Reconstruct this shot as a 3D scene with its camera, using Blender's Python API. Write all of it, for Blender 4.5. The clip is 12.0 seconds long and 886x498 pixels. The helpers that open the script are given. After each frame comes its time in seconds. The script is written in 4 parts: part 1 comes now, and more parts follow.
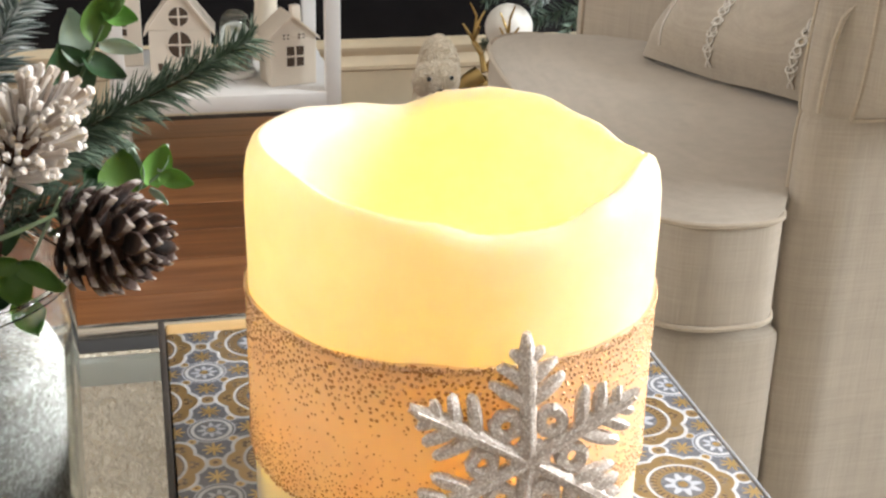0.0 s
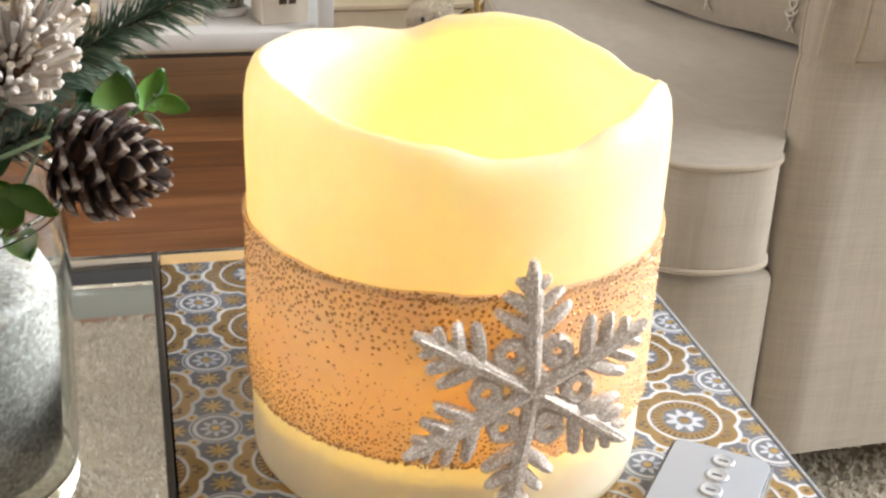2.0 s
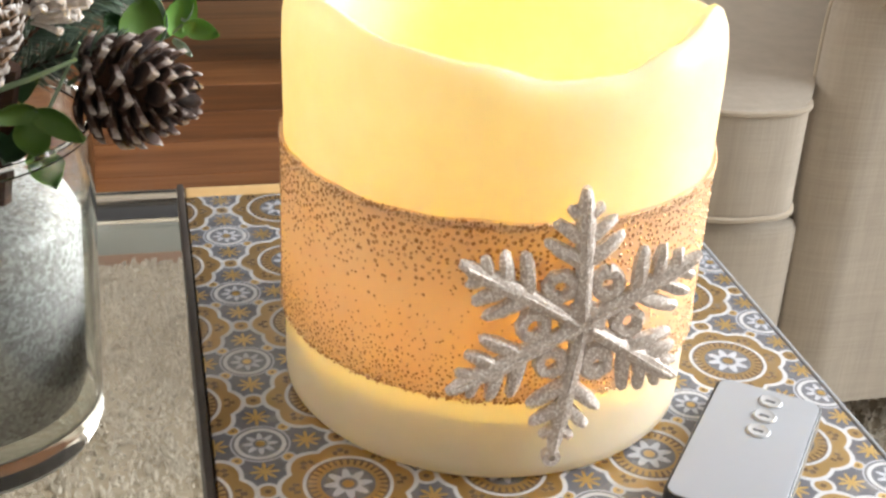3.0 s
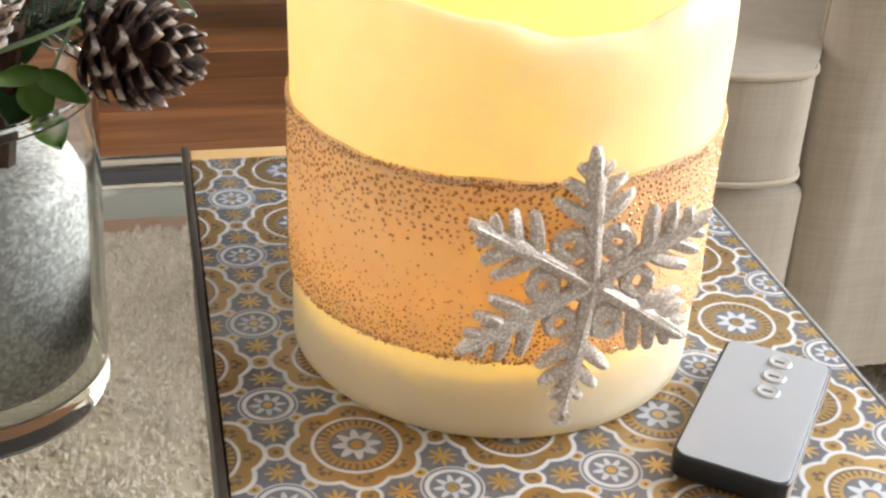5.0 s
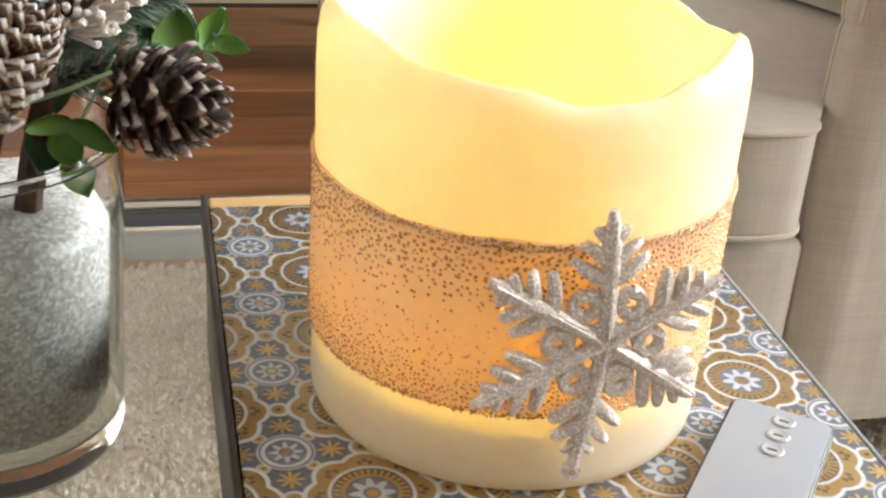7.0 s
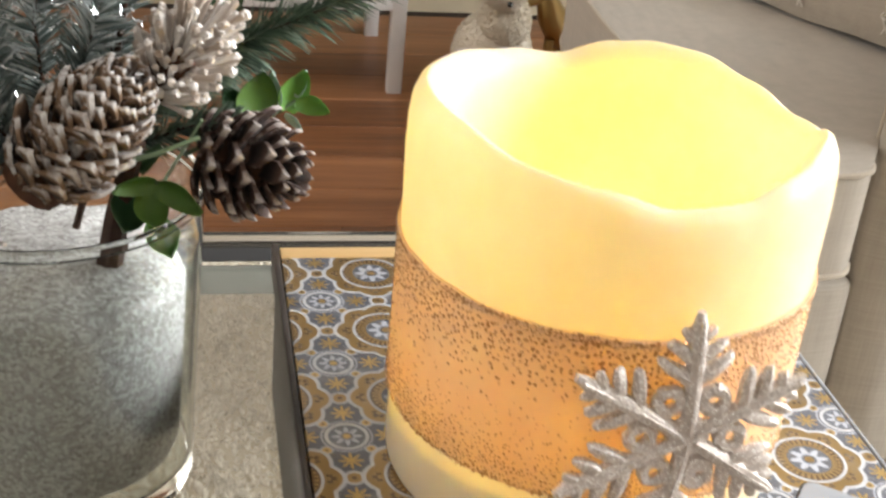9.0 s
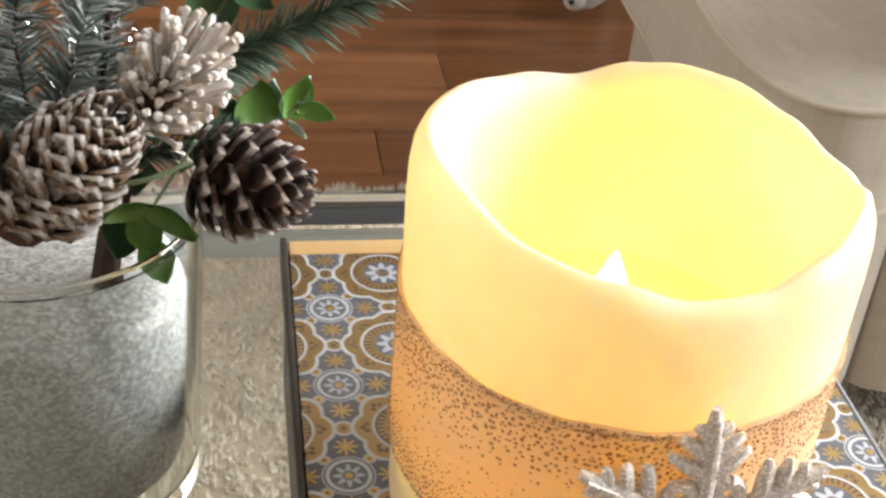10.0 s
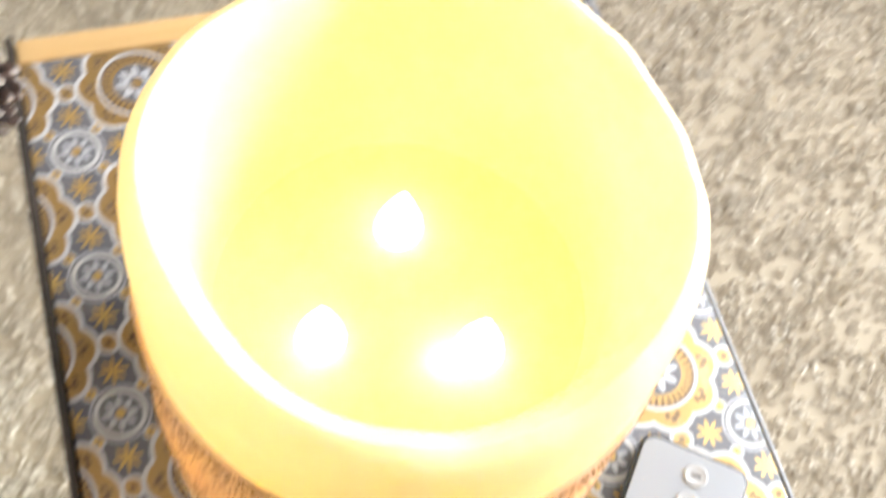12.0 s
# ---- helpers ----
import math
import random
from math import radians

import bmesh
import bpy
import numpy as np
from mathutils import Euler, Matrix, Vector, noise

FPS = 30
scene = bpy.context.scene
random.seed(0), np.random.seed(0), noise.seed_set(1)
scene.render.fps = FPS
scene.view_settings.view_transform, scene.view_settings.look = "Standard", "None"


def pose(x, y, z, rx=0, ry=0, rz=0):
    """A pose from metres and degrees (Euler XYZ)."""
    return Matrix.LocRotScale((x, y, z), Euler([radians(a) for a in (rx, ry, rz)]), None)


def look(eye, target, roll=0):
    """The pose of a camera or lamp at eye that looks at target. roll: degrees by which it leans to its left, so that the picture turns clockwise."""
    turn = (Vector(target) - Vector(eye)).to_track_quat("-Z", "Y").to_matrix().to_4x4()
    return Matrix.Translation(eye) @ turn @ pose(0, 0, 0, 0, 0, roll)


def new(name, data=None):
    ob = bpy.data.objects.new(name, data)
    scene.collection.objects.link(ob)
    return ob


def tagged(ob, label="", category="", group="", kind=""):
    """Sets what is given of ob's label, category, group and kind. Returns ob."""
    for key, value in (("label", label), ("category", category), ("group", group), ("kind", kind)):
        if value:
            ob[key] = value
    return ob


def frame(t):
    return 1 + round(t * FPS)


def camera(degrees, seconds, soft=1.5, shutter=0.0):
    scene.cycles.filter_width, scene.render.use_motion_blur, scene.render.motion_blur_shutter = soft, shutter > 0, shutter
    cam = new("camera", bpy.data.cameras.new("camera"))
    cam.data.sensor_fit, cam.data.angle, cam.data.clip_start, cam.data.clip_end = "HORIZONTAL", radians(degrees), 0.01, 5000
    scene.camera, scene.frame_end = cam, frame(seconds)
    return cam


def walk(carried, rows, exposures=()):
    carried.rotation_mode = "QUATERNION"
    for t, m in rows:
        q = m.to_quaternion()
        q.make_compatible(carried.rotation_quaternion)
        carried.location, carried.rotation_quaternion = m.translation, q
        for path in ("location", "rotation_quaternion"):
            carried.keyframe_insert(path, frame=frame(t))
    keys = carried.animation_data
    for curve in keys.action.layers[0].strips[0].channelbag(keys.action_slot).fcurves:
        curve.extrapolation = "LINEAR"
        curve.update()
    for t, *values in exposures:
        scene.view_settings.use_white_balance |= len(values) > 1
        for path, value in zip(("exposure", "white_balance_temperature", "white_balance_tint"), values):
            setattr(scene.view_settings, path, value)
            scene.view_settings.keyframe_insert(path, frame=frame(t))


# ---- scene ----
cam = camera(38.0, 12.0, soft=2.4, shutter=0.5)
PATH = [
    (0, look((-0.0171, -0.5219, 0.7797), (0.1997, 0.3730, 0.3897), 1.41)),
    (0.5, look((-0.0160, -0.5192, 0.7763), (0.2034, 0.3715, 0.3783), 1.78)),
    (1, look((-0.0161, -0.5163, 0.7750), (0.2049, 0.3707, 0.3693), 1.84)),
    (1.5, look((-0.0150, -0.5162, 0.7711), (0.2090, 0.3648, 0.3545), 2.03)),
    (2, look((-0.0206, -0.5144, 0.7696), (0.2028, 0.3616, 0.3421), 2.50)),
    (2.5, look((-0.0270, -0.5061, 0.7624), (0.1930, 0.3635, 0.3204), 3.08)),
    (3, look((-0.0292, -0.5019, 0.7555), (0.1868, 0.3591, 0.2952), 3.14)),
    (3.2, look((-0.0283, -0.5034, 0.7535), (0.1875, 0.3549, 0.2878), 3.00)),
    (4.8, look((-0.0306, -0.5012, 0.7505), (0.1835, 0.3488, 0.2691), 3.03)),
    (5, look((-0.0303, -0.5004, 0.7516), (0.1819, 0.3498, 0.2698), 3.00)),
    (5.5, look((-0.0304, -0.5018, 0.7550), (0.1857, 0.3489, 0.2758), 3.16)),
    (6, look((-0.0316, -0.5037, 0.7569), (0.1877, 0.3487, 0.2822), 3.53)),
    (6.5, look((-0.0348, -0.5066, 0.7599), (0.1859, 0.3512, 0.2958), 3.93)),
    (7, look((-0.0404, -0.5078, 0.7622), (0.1772, 0.3560, 0.3079), 4.40)),
    (8.8, look((-0.0588, -0.5038, 0.7794), (0.1413, 0.3655, 0.3275), 5.59)),
    (9, look((-0.0590, -0.4970, 0.7899), (0.1362, 0.3693, 0.3301), 5.59)),
    (9.5, look((-0.0497, -0.4586, 0.8093), (0.1099, 0.3888, 0.3031), 4.93)),
    (10, look((-0.0396, -0.4419, 0.8322), (0.1200, 0.3727, 0.2746), 5.25)),
    (10.5, look((-0.0214, -0.4077, 0.8449), (0.1485, 0.3556, 0.2216), 5.09)),
    (11, look((-0.0061, -0.3903, 0.8551), (0.1631, 0.3475, 0.2017), 3.83)),
    (11.5, look((0.0109, -0.3450, 0.8383), (0.2163, 0.3700, 0.1708), 1.09)),
    (11.7, look((0.0175, -0.2881, 0.8503), (0.2729, 0.3198, 0.0990), 4.40)),
    (11.9, look((0.0150, -0.2627, 0.8834), (0.2623, 0.2069, 0.0365), 12.20)),
    (12, look((0.0200, -0.2623, 0.8990), (0.2358, 0.1697, 0.0224), 12.70)),
]
walk(cam, PATH, exposures=[(0.0, 0.06), (3.0, 0.0), (9.0, 0.0), (11.2, 0.0), (12.0, 0.25)])

# ---- world, sun and large lights ----
world = bpy.data.worlds.new("world")
scene.world = world
world.use_nodes = True
wn = world.node_tree
sky = wn.nodes.new("ShaderNodeTexSky")
sky.sky_type = 'NISHITA'
sky.sun_disc = False
sky.sun_elevation = radians(25)
sky.sun_rotation = radians(94)
wn.links.new(sky.outputs[0], wn.nodes["Background"].inputs[0])
wn.nodes["Background"].inputs[1].default_value = 0.12

sun_data = bpy.data.lights.new("sun", 'SUN')
sun_data.energy, sun_data.angle, sun_data.color = 1.5, radians(14), (1.0, 0.97, 0.93)
sun = new("sun", sun_data)
sun.matrix_world = look((4, -0.3, 1.9), (0, 0, 0))


def area(name, w, h, power, colour, m):
    d = bpy.data.lights.new(name, 'AREA')
    d.shape, d.size, d.size_y, d.energy, d.color = 'RECTANGLE', w, h, power, colour
    ob = new(name, d)
    ob.matrix_world = m
    return ob


# sky light in the east window; west window and warm fill are added
area("window_light", 2.0, 1.5, 150, (0.90, 0.96, 1.0), look((2.46, 0.15, 1.45), (0.2, 0.0, 0.5)))
area("window_light", 1.5, 1.3, 36, (1.0, 0.94, 0.85), look((-2.46, 1.15, 1.55), (0.6, 0.8, 0.4)))


# ---- node helpers ----
class N:
    """A value in a shader: arithmetic on it makes math nodes."""

    def __init__(self, tree, socket):
        self.tree, self.socket = tree, socket

    def _math(self, op, *others):
        n = self.tree.nodes.new("ShaderNodeMath")
        n.operation = op
        for i, v in enumerate((self, *others)):
            if isinstance(v, N):
                self.tree.links.new(v.socket, n.inputs[i])
            else:
                n.inputs[i].default_value = v
        return N(self.tree, n.outputs[0])

    def __add__(self, o): return self._math('ADD', o)
    def __sub__(self, o): return self._math('SUBTRACT', o)
    def __mul__(self, o): return self._math('MULTIPLY', o)
    def __truediv__(self, o): return self._math('DIVIDE', o)
    def lt(self, o): return self._math('LESS_THAN', o)
    def gt(self, o): return self._math('GREATER_THAN', o)
    def mx(self, o): return self._math('MAXIMUM', o)
    def mn(self, o): return self._math('MINIMUM', o)
    def op(self, name, *o): return self._math(name, *o)


def step(a, edge, soft):
    """1 where a is below edge, with a soft border."""
    n = a.tree.nodes.new("ShaderNodeMapRange")
    a.tree.links.new(a.socket, n.inputs[0])
    n.inputs[1].default_value, n.inputs[2].default_value = edge - soft, edge + soft
    n.inputs[3].default_value, n.inputs[4].default_value = 1.0, 0.0
    return N(a.tree, n.outputs[0])


class Mat:
    """A principled material and short ways to its nodes."""

    def __init__(self, name, colour=(0.8, 0.8, 0.8), rough=0.5, metal=0.0, **more):
        self.m = bpy.data.materials.new(name)
        self.m.use_nodes = True
        self.t = self.m.node_tree
        self.b = self.t.nodes["Principled BSDF"]
        self.set("Base Color", (*colour, 1)), self.set("Roughness", rough), self.set("Metallic", metal)
        for k, v in more.items():
            self.set(k.replace("_", " "), v)
        self._coord = None

    def set(self, key, v):
        if isinstance(v, N):
            v = v.socket
        if isinstance(v, bpy.types.NodeSocket):
            self.t.links.new(v, self.b.inputs[key])
        else:
            self.b.inputs[key].default_value = v

    def coord(self, kind="Object"):
        if not self._coord:
            self._coord = self.t.nodes.new("ShaderNodeTexCoord")
        return self._coord.outputs[kind]

    def noise(self, scale, detail=4, rough=0.55, stretch=None, kind="Object", out="Fac"):
        n = self.t.nodes.new("ShaderNodeTexNoise")
        n.inputs["Scale"].default_value, n.inputs["Detail"].default_value, n.inputs["Roughness"].default_value = scale, detail, rough
        src = self.coord(kind)
        if stretch:
            mp = self.t.nodes.new("ShaderNodeMapping")
            mp.inputs["Scale"].default_value = stretch
            self.t.links.new(src, mp.inputs[0])
            src = mp.outputs[0]
        self.t.links.new(src, n.inputs["Vector"])
        return N(self.t, n.outputs[out])

    def xyz(self, kind="Object"):
        s = self.t.nodes.new("ShaderNodeSeparateXYZ")
        self.t.links.new(self.coord(kind), s.inputs[0])
        return [N(self.t, o) for o in s.outputs]

    def ramp(self, fac, *stops):
        n = self.t.nodes.new("ShaderNodeValToRGB")
        e = n.color_ramp.elements
        while len(e) < len(stops):
            e.new(0.5)
        for el, (p, c) in zip(e, stops):
            el.position, el.color = p, (*c, 1)
        self.t.links.new(fac.socket, n.inputs[0])
        return n.outputs[0]

    def mix(self, fac, a, b, mode='MIX'):
        n = self.t.nodes.new("ShaderNodeMix")
        n.data_type, n.blend_type = 'RGBA', mode
        for i, v in ((0, fac), (6, a), (7, b)):
            if isinstance(v, N):
                v = v.socket
            if isinstance(v, bpy.types.NodeSocket):
                self.t.links.new(v, n.inputs[i])
            else:
                n.inputs[i].default_value = (*v, 1) if isinstance(v, tuple) else v
        return n.outputs[2]

    def random(self):
        return N(self.t, self.t.nodes.new("ShaderNodeObjectInfo").outputs["Random"])

    def island(self):
        return N(self.t, self.t.nodes.new("ShaderNodeNewGeometry").outputs["Random Per Island"])

    def bump(self, height, strength=0.3, dist=0.001):
        n = self.t.nodes.new("ShaderNodeBump")
        n.inputs["Strength"].default_value, n.inputs["Distance"].default_value = strength, dist
        self.t.links.new(height.socket, n.inputs["Height"])
        self.t.links.new(n.outputs[0], self.b.inputs["Normal"])
        return self


# ---- mesh helpers ----
def thing(name, label, category, at=(0, 0, 0), rz=0.0, group="", kind=""):
    e = new(name)
    e.matrix_basis = pose(*at, 0, 0, rz)
    return tagged(e, label, category, group, kind)


def mesh_of(bm, material, smooth=True, name="mesh"):
    me = bpy.data.meshes.new(name)
    bmesh.ops.recalc_face_normals(bm, faces=bm.faces)
    bm.to_mesh(me)
    bm.free()
    me.materials.append(material.m)
    if smooth:
        me.shade_smooth()
        me.set_sharp_from_angle(angle=radians(40))
    return me


def part(name, bm, material, parent=None, label="", smooth=True):
    ob = new(name, mesh_of(bm, material, smooth, name))
    ob.parent = parent
    if label:
        tagged(ob, label)
    return ob


def box(x0, x1, y0, y1, z0, z1, bevel=0.0, seg=2, bm=None):
    b = bm or bmesh.new()
    c = bmesh.ops.create_cube(b, size=1.0)
    bmesh.ops.scale(b, vec=(x1 - x0, y1 - y0, z1 - z0), verts=c["verts"])
    bmesh.ops.translate(b, vec=((x0 + x1) / 2, (y0 + y1) / 2, (z0 + z1) / 2), verts=c["verts"])
    if bevel:
        edges = list({e for v in c["verts"] for e in v.link_edges})
        bmesh.ops.bevel(b, geom=edges, offset=bevel, segments=seg, affect='EDGES', profile=0.5)
    return b


def lathe(profile, seg=64, shape=None, bm=None, close=False):
    """Turns (radius, z) round the z axis; shape(angle, radius, z) may move each point. A radius of 0 closes the end."""
    b = bm or bmesh.new()
    rings = []
    for r, z in profile:
        if r < 1e-6:
            rings.append([b.verts.new((0, 0, z))])
            continue
        ring = []
        for i in range(seg):
            a = 2 * math.pi * i / seg
            rr, zz = shape(a, r, z) if shape else (r, z)
            ring.append(b.verts.new((rr * math.cos(a), rr * math.sin(a), zz)))
        rings.append(ring)
    pairs = list(zip(rings, rings[1:])) + ([(rings[-1], rings[0])] if close else [])
    for p, q in pairs:
        for i in range(seg):
            j = (i + 1) % seg
            if len(p) == 1 and len(q) > 1:
                b.faces.new((p[0], q[i], q[j]))
            elif len(q) == 1 and len(p) > 1:
                b.faces.new((p[i], p[j], q[0]))
            elif len(p) > 1:
                b.faces.new((p[i], p[j], q[j], q[i]))
    return b


def tube(points, radius, seg=8, bm=None, caps=True):
    """A round tube along points; radius is a number or one for each point."""
    b = bm or bmesh.new()
    pts = [Vector(p) for p in points]
    rad = radius if isinstance(radius, (list, tuple)) else [radius] * len(pts)
    rings, side = [], None
    for i, p in enumerate(pts):
        d = (pts[min(i + 1, len(pts) - 1)] - pts[max(i - 1, 0)]).normalized()
        side = d.orthogonal().normalized() if side is None else (side - d * side.dot(d)).normalized()
        up = d.cross(side)
        rings.append([b.verts.new(p + rad[i] * (math.cos(2 * math.pi * k / seg) * side + math.sin(2 * math.pi * k / seg) * up)) for k in range(seg)])
    for p, q in zip(rings, rings[1:]):
        for k in range(seg):
            b.faces.new((p[k], p[(k + 1) % seg], q[(k + 1) % seg], q[k]))
    if caps:
        b.faces.new(rings[0][::-1]), b.faces.new(rings[-1])
    return b


def prism(outline, z0, z1, bevel=0.0, seg=3):
    """An upright block over an outline of (x, y), with rounded upper and lower edges."""
    b = bmesh.new()
    low = [b.verts.new((x, y, z0)) for x, y in outline]
    f = b.faces.new(low)
    up = bmesh.ops.extrude_face_region(b, geom=[f])
    bmesh.ops.translate(b, vec=(0, 0, z1 - z0), verts=[v for v in up["geom"] if isinstance(v, bmesh.types.BMVert)])
    if bevel:
        rim = [e for e in b.edges if abs(e.verts[0].co.z - e.verts[1].co.z) < 1e-6]
        bmesh.ops.bevel(b, geom=rim, offset=bevel, segments=seg, affect='EDGES', profile=0.6)
    return b


def smooth_outline(corners, n=6):
    """A closed Catmull-Rom line through corners."""
    out, k = [], len(corners)
    for i in range(k):
        p0, p1, p2, p3 = (Vector(corners[(i + d) % k]) for d in (-1, 0, 1, 2))
        for s in range(n):
            t = s / n
            out.append(tuple(0.5 * (2 * p1 + (p2 - p0) * t + (2 * p0 - 5 * p1 + 4 * p2 - p3) * t * t + (3 * p1 - p0 - 3 * p2 + p3) * t ** 3)))
    return out

# ---- materials ----
P = 0.0508        # pitch of the printed tile pattern
T = 0.50          # top of the patterned box
G = 0.415         # top of the glass table
AX, AY = 0.0847, -0.1142   # the candle's axis


def make_wood(name, dark, mid, light, rough=0.32, stretch=(1.2, 22, 22)):
    m = Mat(name, mid, rough)
    offset = m.random() * 7.0
    grain = m.noise(2.2, 8, 0.6, stretch)
    fine = m.noise(9, 5, 0.6, (stretch[0] * 0.6, stretch[1] * 4, stretch[2] * 4))
    tone = grain * 0.55 + fine * 0.3 + (offset.op('FRACT') - 0.5) * 0.20
    m.set("Base Color", m.ramp(tone, (0.22, dark), (0.45, mid), (0.68, light)))
    m.set("Roughness", fine * 0.25 + (rough - 0.1))
    return m.bump(fine, 0.15, 0.0008)


def make_linen(name, colour, dark):
    m = Mat(name, colour, 0.88)
    warp = m.noise(760, 2, 0.5, (1, 1, 0.03))
    weft = m.noise(760, 2, 0.5, (0.03, 0.03, 1))
    slub = m.noise(90, 3, 0.6, (1, 1, 0.04))
    blot = m.noise(7, 3, 0.5)
    cross_slub = m.noise(70, 3, 0.6, (0.05, 0.05, 1))
    tone = warp * 0.26 + weft * 0.26 + slub * 0.22 + cross_slub * 0.14 + blot * 0.22
    m.set("Base Color", m.ramp(tone, (0.38, dark), (0.62, colour), (0.78, tuple(min(1, c * 1.12) for c in colour))))
    m.set("Sheen Weight", 0.25)
    return m.bump(warp + weft + blot * 3.0, 0.22, 0.0006)


def make_paint(name, colour, rough=0.45, var=0.06):
    m = Mat(name, colour, rough)
    n = m.noise(14, 5, 0.6)
    m.set("Base Color", m.ramp(n, (0.3, tuple(c * (1 - var) for c in colour)), (0.7, tuple(min(1, c * (1 + var)) for c in colour))))
    return m.bump(m.noise(160, 3), 0.12, 0.0005)


def make_tiles():
    """The printed encaustic tile pattern: small rosettes on the lattice, large scalloped flowers between them."""
    m = Mat("tile_print", (0.3, 0.25, 0.2), 0.3)
    x, y, _ = m.xyz()
    u, v = x / P, y / P

    def cell(shift):
        a = (u + (100.5 + shift)).op('FRACT') - 0.5
        b = (v + (100.5 + shift)).op('FRACT') - 0.5
        r = (a * a + b * b).op('SQRT')
        return a, b, r, b.op('ARCTAN2', a)

    a0, b0, r0, t0 = cell(0.0)          # small rosette
    a1, b1, r1, t1 = cell(0.5)          # large flower
    slate, white, ochre, gold, brown = (0.125, 0.125, 0.140), (0.55, 0.55, 0.57), (0.40, 0.255, 0.095), (0.55, 0.36, 0.12), (0.15, 0.095, 0.055)
    pale = (0.46, 0.47, 0.52)
    mott = m.noise(900, 2, 0.5)
    col = m.mix(mott * 0.5, slate, (0.13, 0.13, 0.15))

    foil = mott * 0.0

    def lay(base, mask, colour):
        nonlocal foil
        shine = 0.9 if colour in (gold, ochre) else 0.0
        foil = foil + mask * (foil * -1.0 + shine)
        return m.mix(mask, base, colour)

    def petals(t, n, amount, phase=0.0):
        return (t * n + phase).op('COSINE') * amount

    # little suns on the axes between rosette and ring
    for da, db in ((0.30, 0.0), (-0.30, 0.0), (0.0, 0.30), (0.0, -0.30)):
        sa, sb = a0 - da, b0 - db
        sr = (sa * sa + sb * sb).op('SQRT')
        st = sb.op('ARCTAN2', sa)
        col = lay(col, step(sr - petals(st, 8, 0.034), 0.060, 0.008), gold)
    # small rings half way along the axes, and brown knots on the diagonals
    for h, w in (((u + 100.0).op('FRACT') - 0.5, b0), (a0, (v + 100.0).op('FRACT') - 0.5)):
        hr = (h * h * 1.0 + w * w * 1.0).op('SQRT')
        col = lay(col, step(hr, 0.082, 0.006), white)
        col = lay(col, step(hr, 0.058, 0.006), ochre)
        col = lay(col, step(hr, 0.022, 0.006), brown)
    kd = ((a0.op('ABSOLUTE') - 0.165) * (a0.op('ABSOLUTE') - 0.165) + (b0.op('ABSOLUTE') - 0.165) * (b0.op('ABSOLUTE') - 0.165)).op('SQRT')
    col = lay(col, step(kd, 0.050, 0.005), pale)
    col = lay(col, step(kd, 0.036, 0.005), gold)
    col = lay(col, step(kd, 0.013, 0.005), brown)
    # the small rosette
    col = lay(col, step(r0, 0.196, 0.005), pale)
    col = lay(col, step(r0, 0.184, 0.005), slate)
    col = lay(col, step(r0, 0.168, 0.006), white)
    col = lay(col, step(r0, 0.140, 0.006), (0.14, 0.145, 0.165))
    col = lay(col, step(r0 - petals(t0, 8, 0.030), 0.086, 0.008), pale)
    col = lay(col, step(r0, 0.048, 0.008), slate)
    col = lay(col, step(r0, 0.030, 0.006), gold)
    # the large flower: white scallop, ochre ground, double ring, eight white petals
    lobe = r1 - (t1 * 4.0).op('COSINE').op('ABSOLUTE') * 0.055
    col = lay(col, step(lobe, 0.395, 0.006), white)
    col = lay(col, step(lobe, 0.362, 0.006), ochre)
    # a three leaved brown sprig in each lobe
    for phase, mid, across in ((0.0, 0.352, 0.90), (0.9, 0.325, 0.93), (-0.9, 0.325, 0.93)):
        fan = (t1 * 8.0 + phase).op('COSINE')
        col = lay(col, step((r1 - mid).op('ABSOLUTE'), 0.022, 0.006) * step(fan * -1.0, -across, 0.03), brown)
    col = lay(col, step(r1, 0.285, 0.006), white)
    col = lay(col, step(r1, 0.262, 0.006), brown)
    teeth = (t1 * 32.0).op('SINE')
    col = lay(col, step(r1, 0.245, 0.006) * step(teeth, 0.2, 0.4), ochre)
    col = lay(col, step(r1, 0.195, 0.006), ochre)
    col = lay(col, step(r1, 0.172, 0.006), slate)
    col = lay(col, step(r1 - petals(t1, 8, 0.035), 0.118, 0.008), pale)
    col = lay(col, step(r1, 0.060, 0.008), slate)
    col = lay(col, step(r1, 0.038, 0.006), ochre)
    # printing wear
    wear = m.noise(60, 6, 0.65)
    col = m.mix(step(wear * -1.0, -0.62, 0.05) * 0.35, col, (0.38, 0.34, 0.30))
    m.set("Base Color", col)
    m.set("Metallic", foil * 0.8)
    m.set("Roughness", m.noise(40, 3) * 0.2 + foil * 0.10 + 0.16)
    m.set("Coat Weight", 0.4), m.set("Coat Roughness", 0.14)
    return m.bump(m.noise(500, 2) + m.noise(90, 3) * 2.0, 0.12, 0.0004)


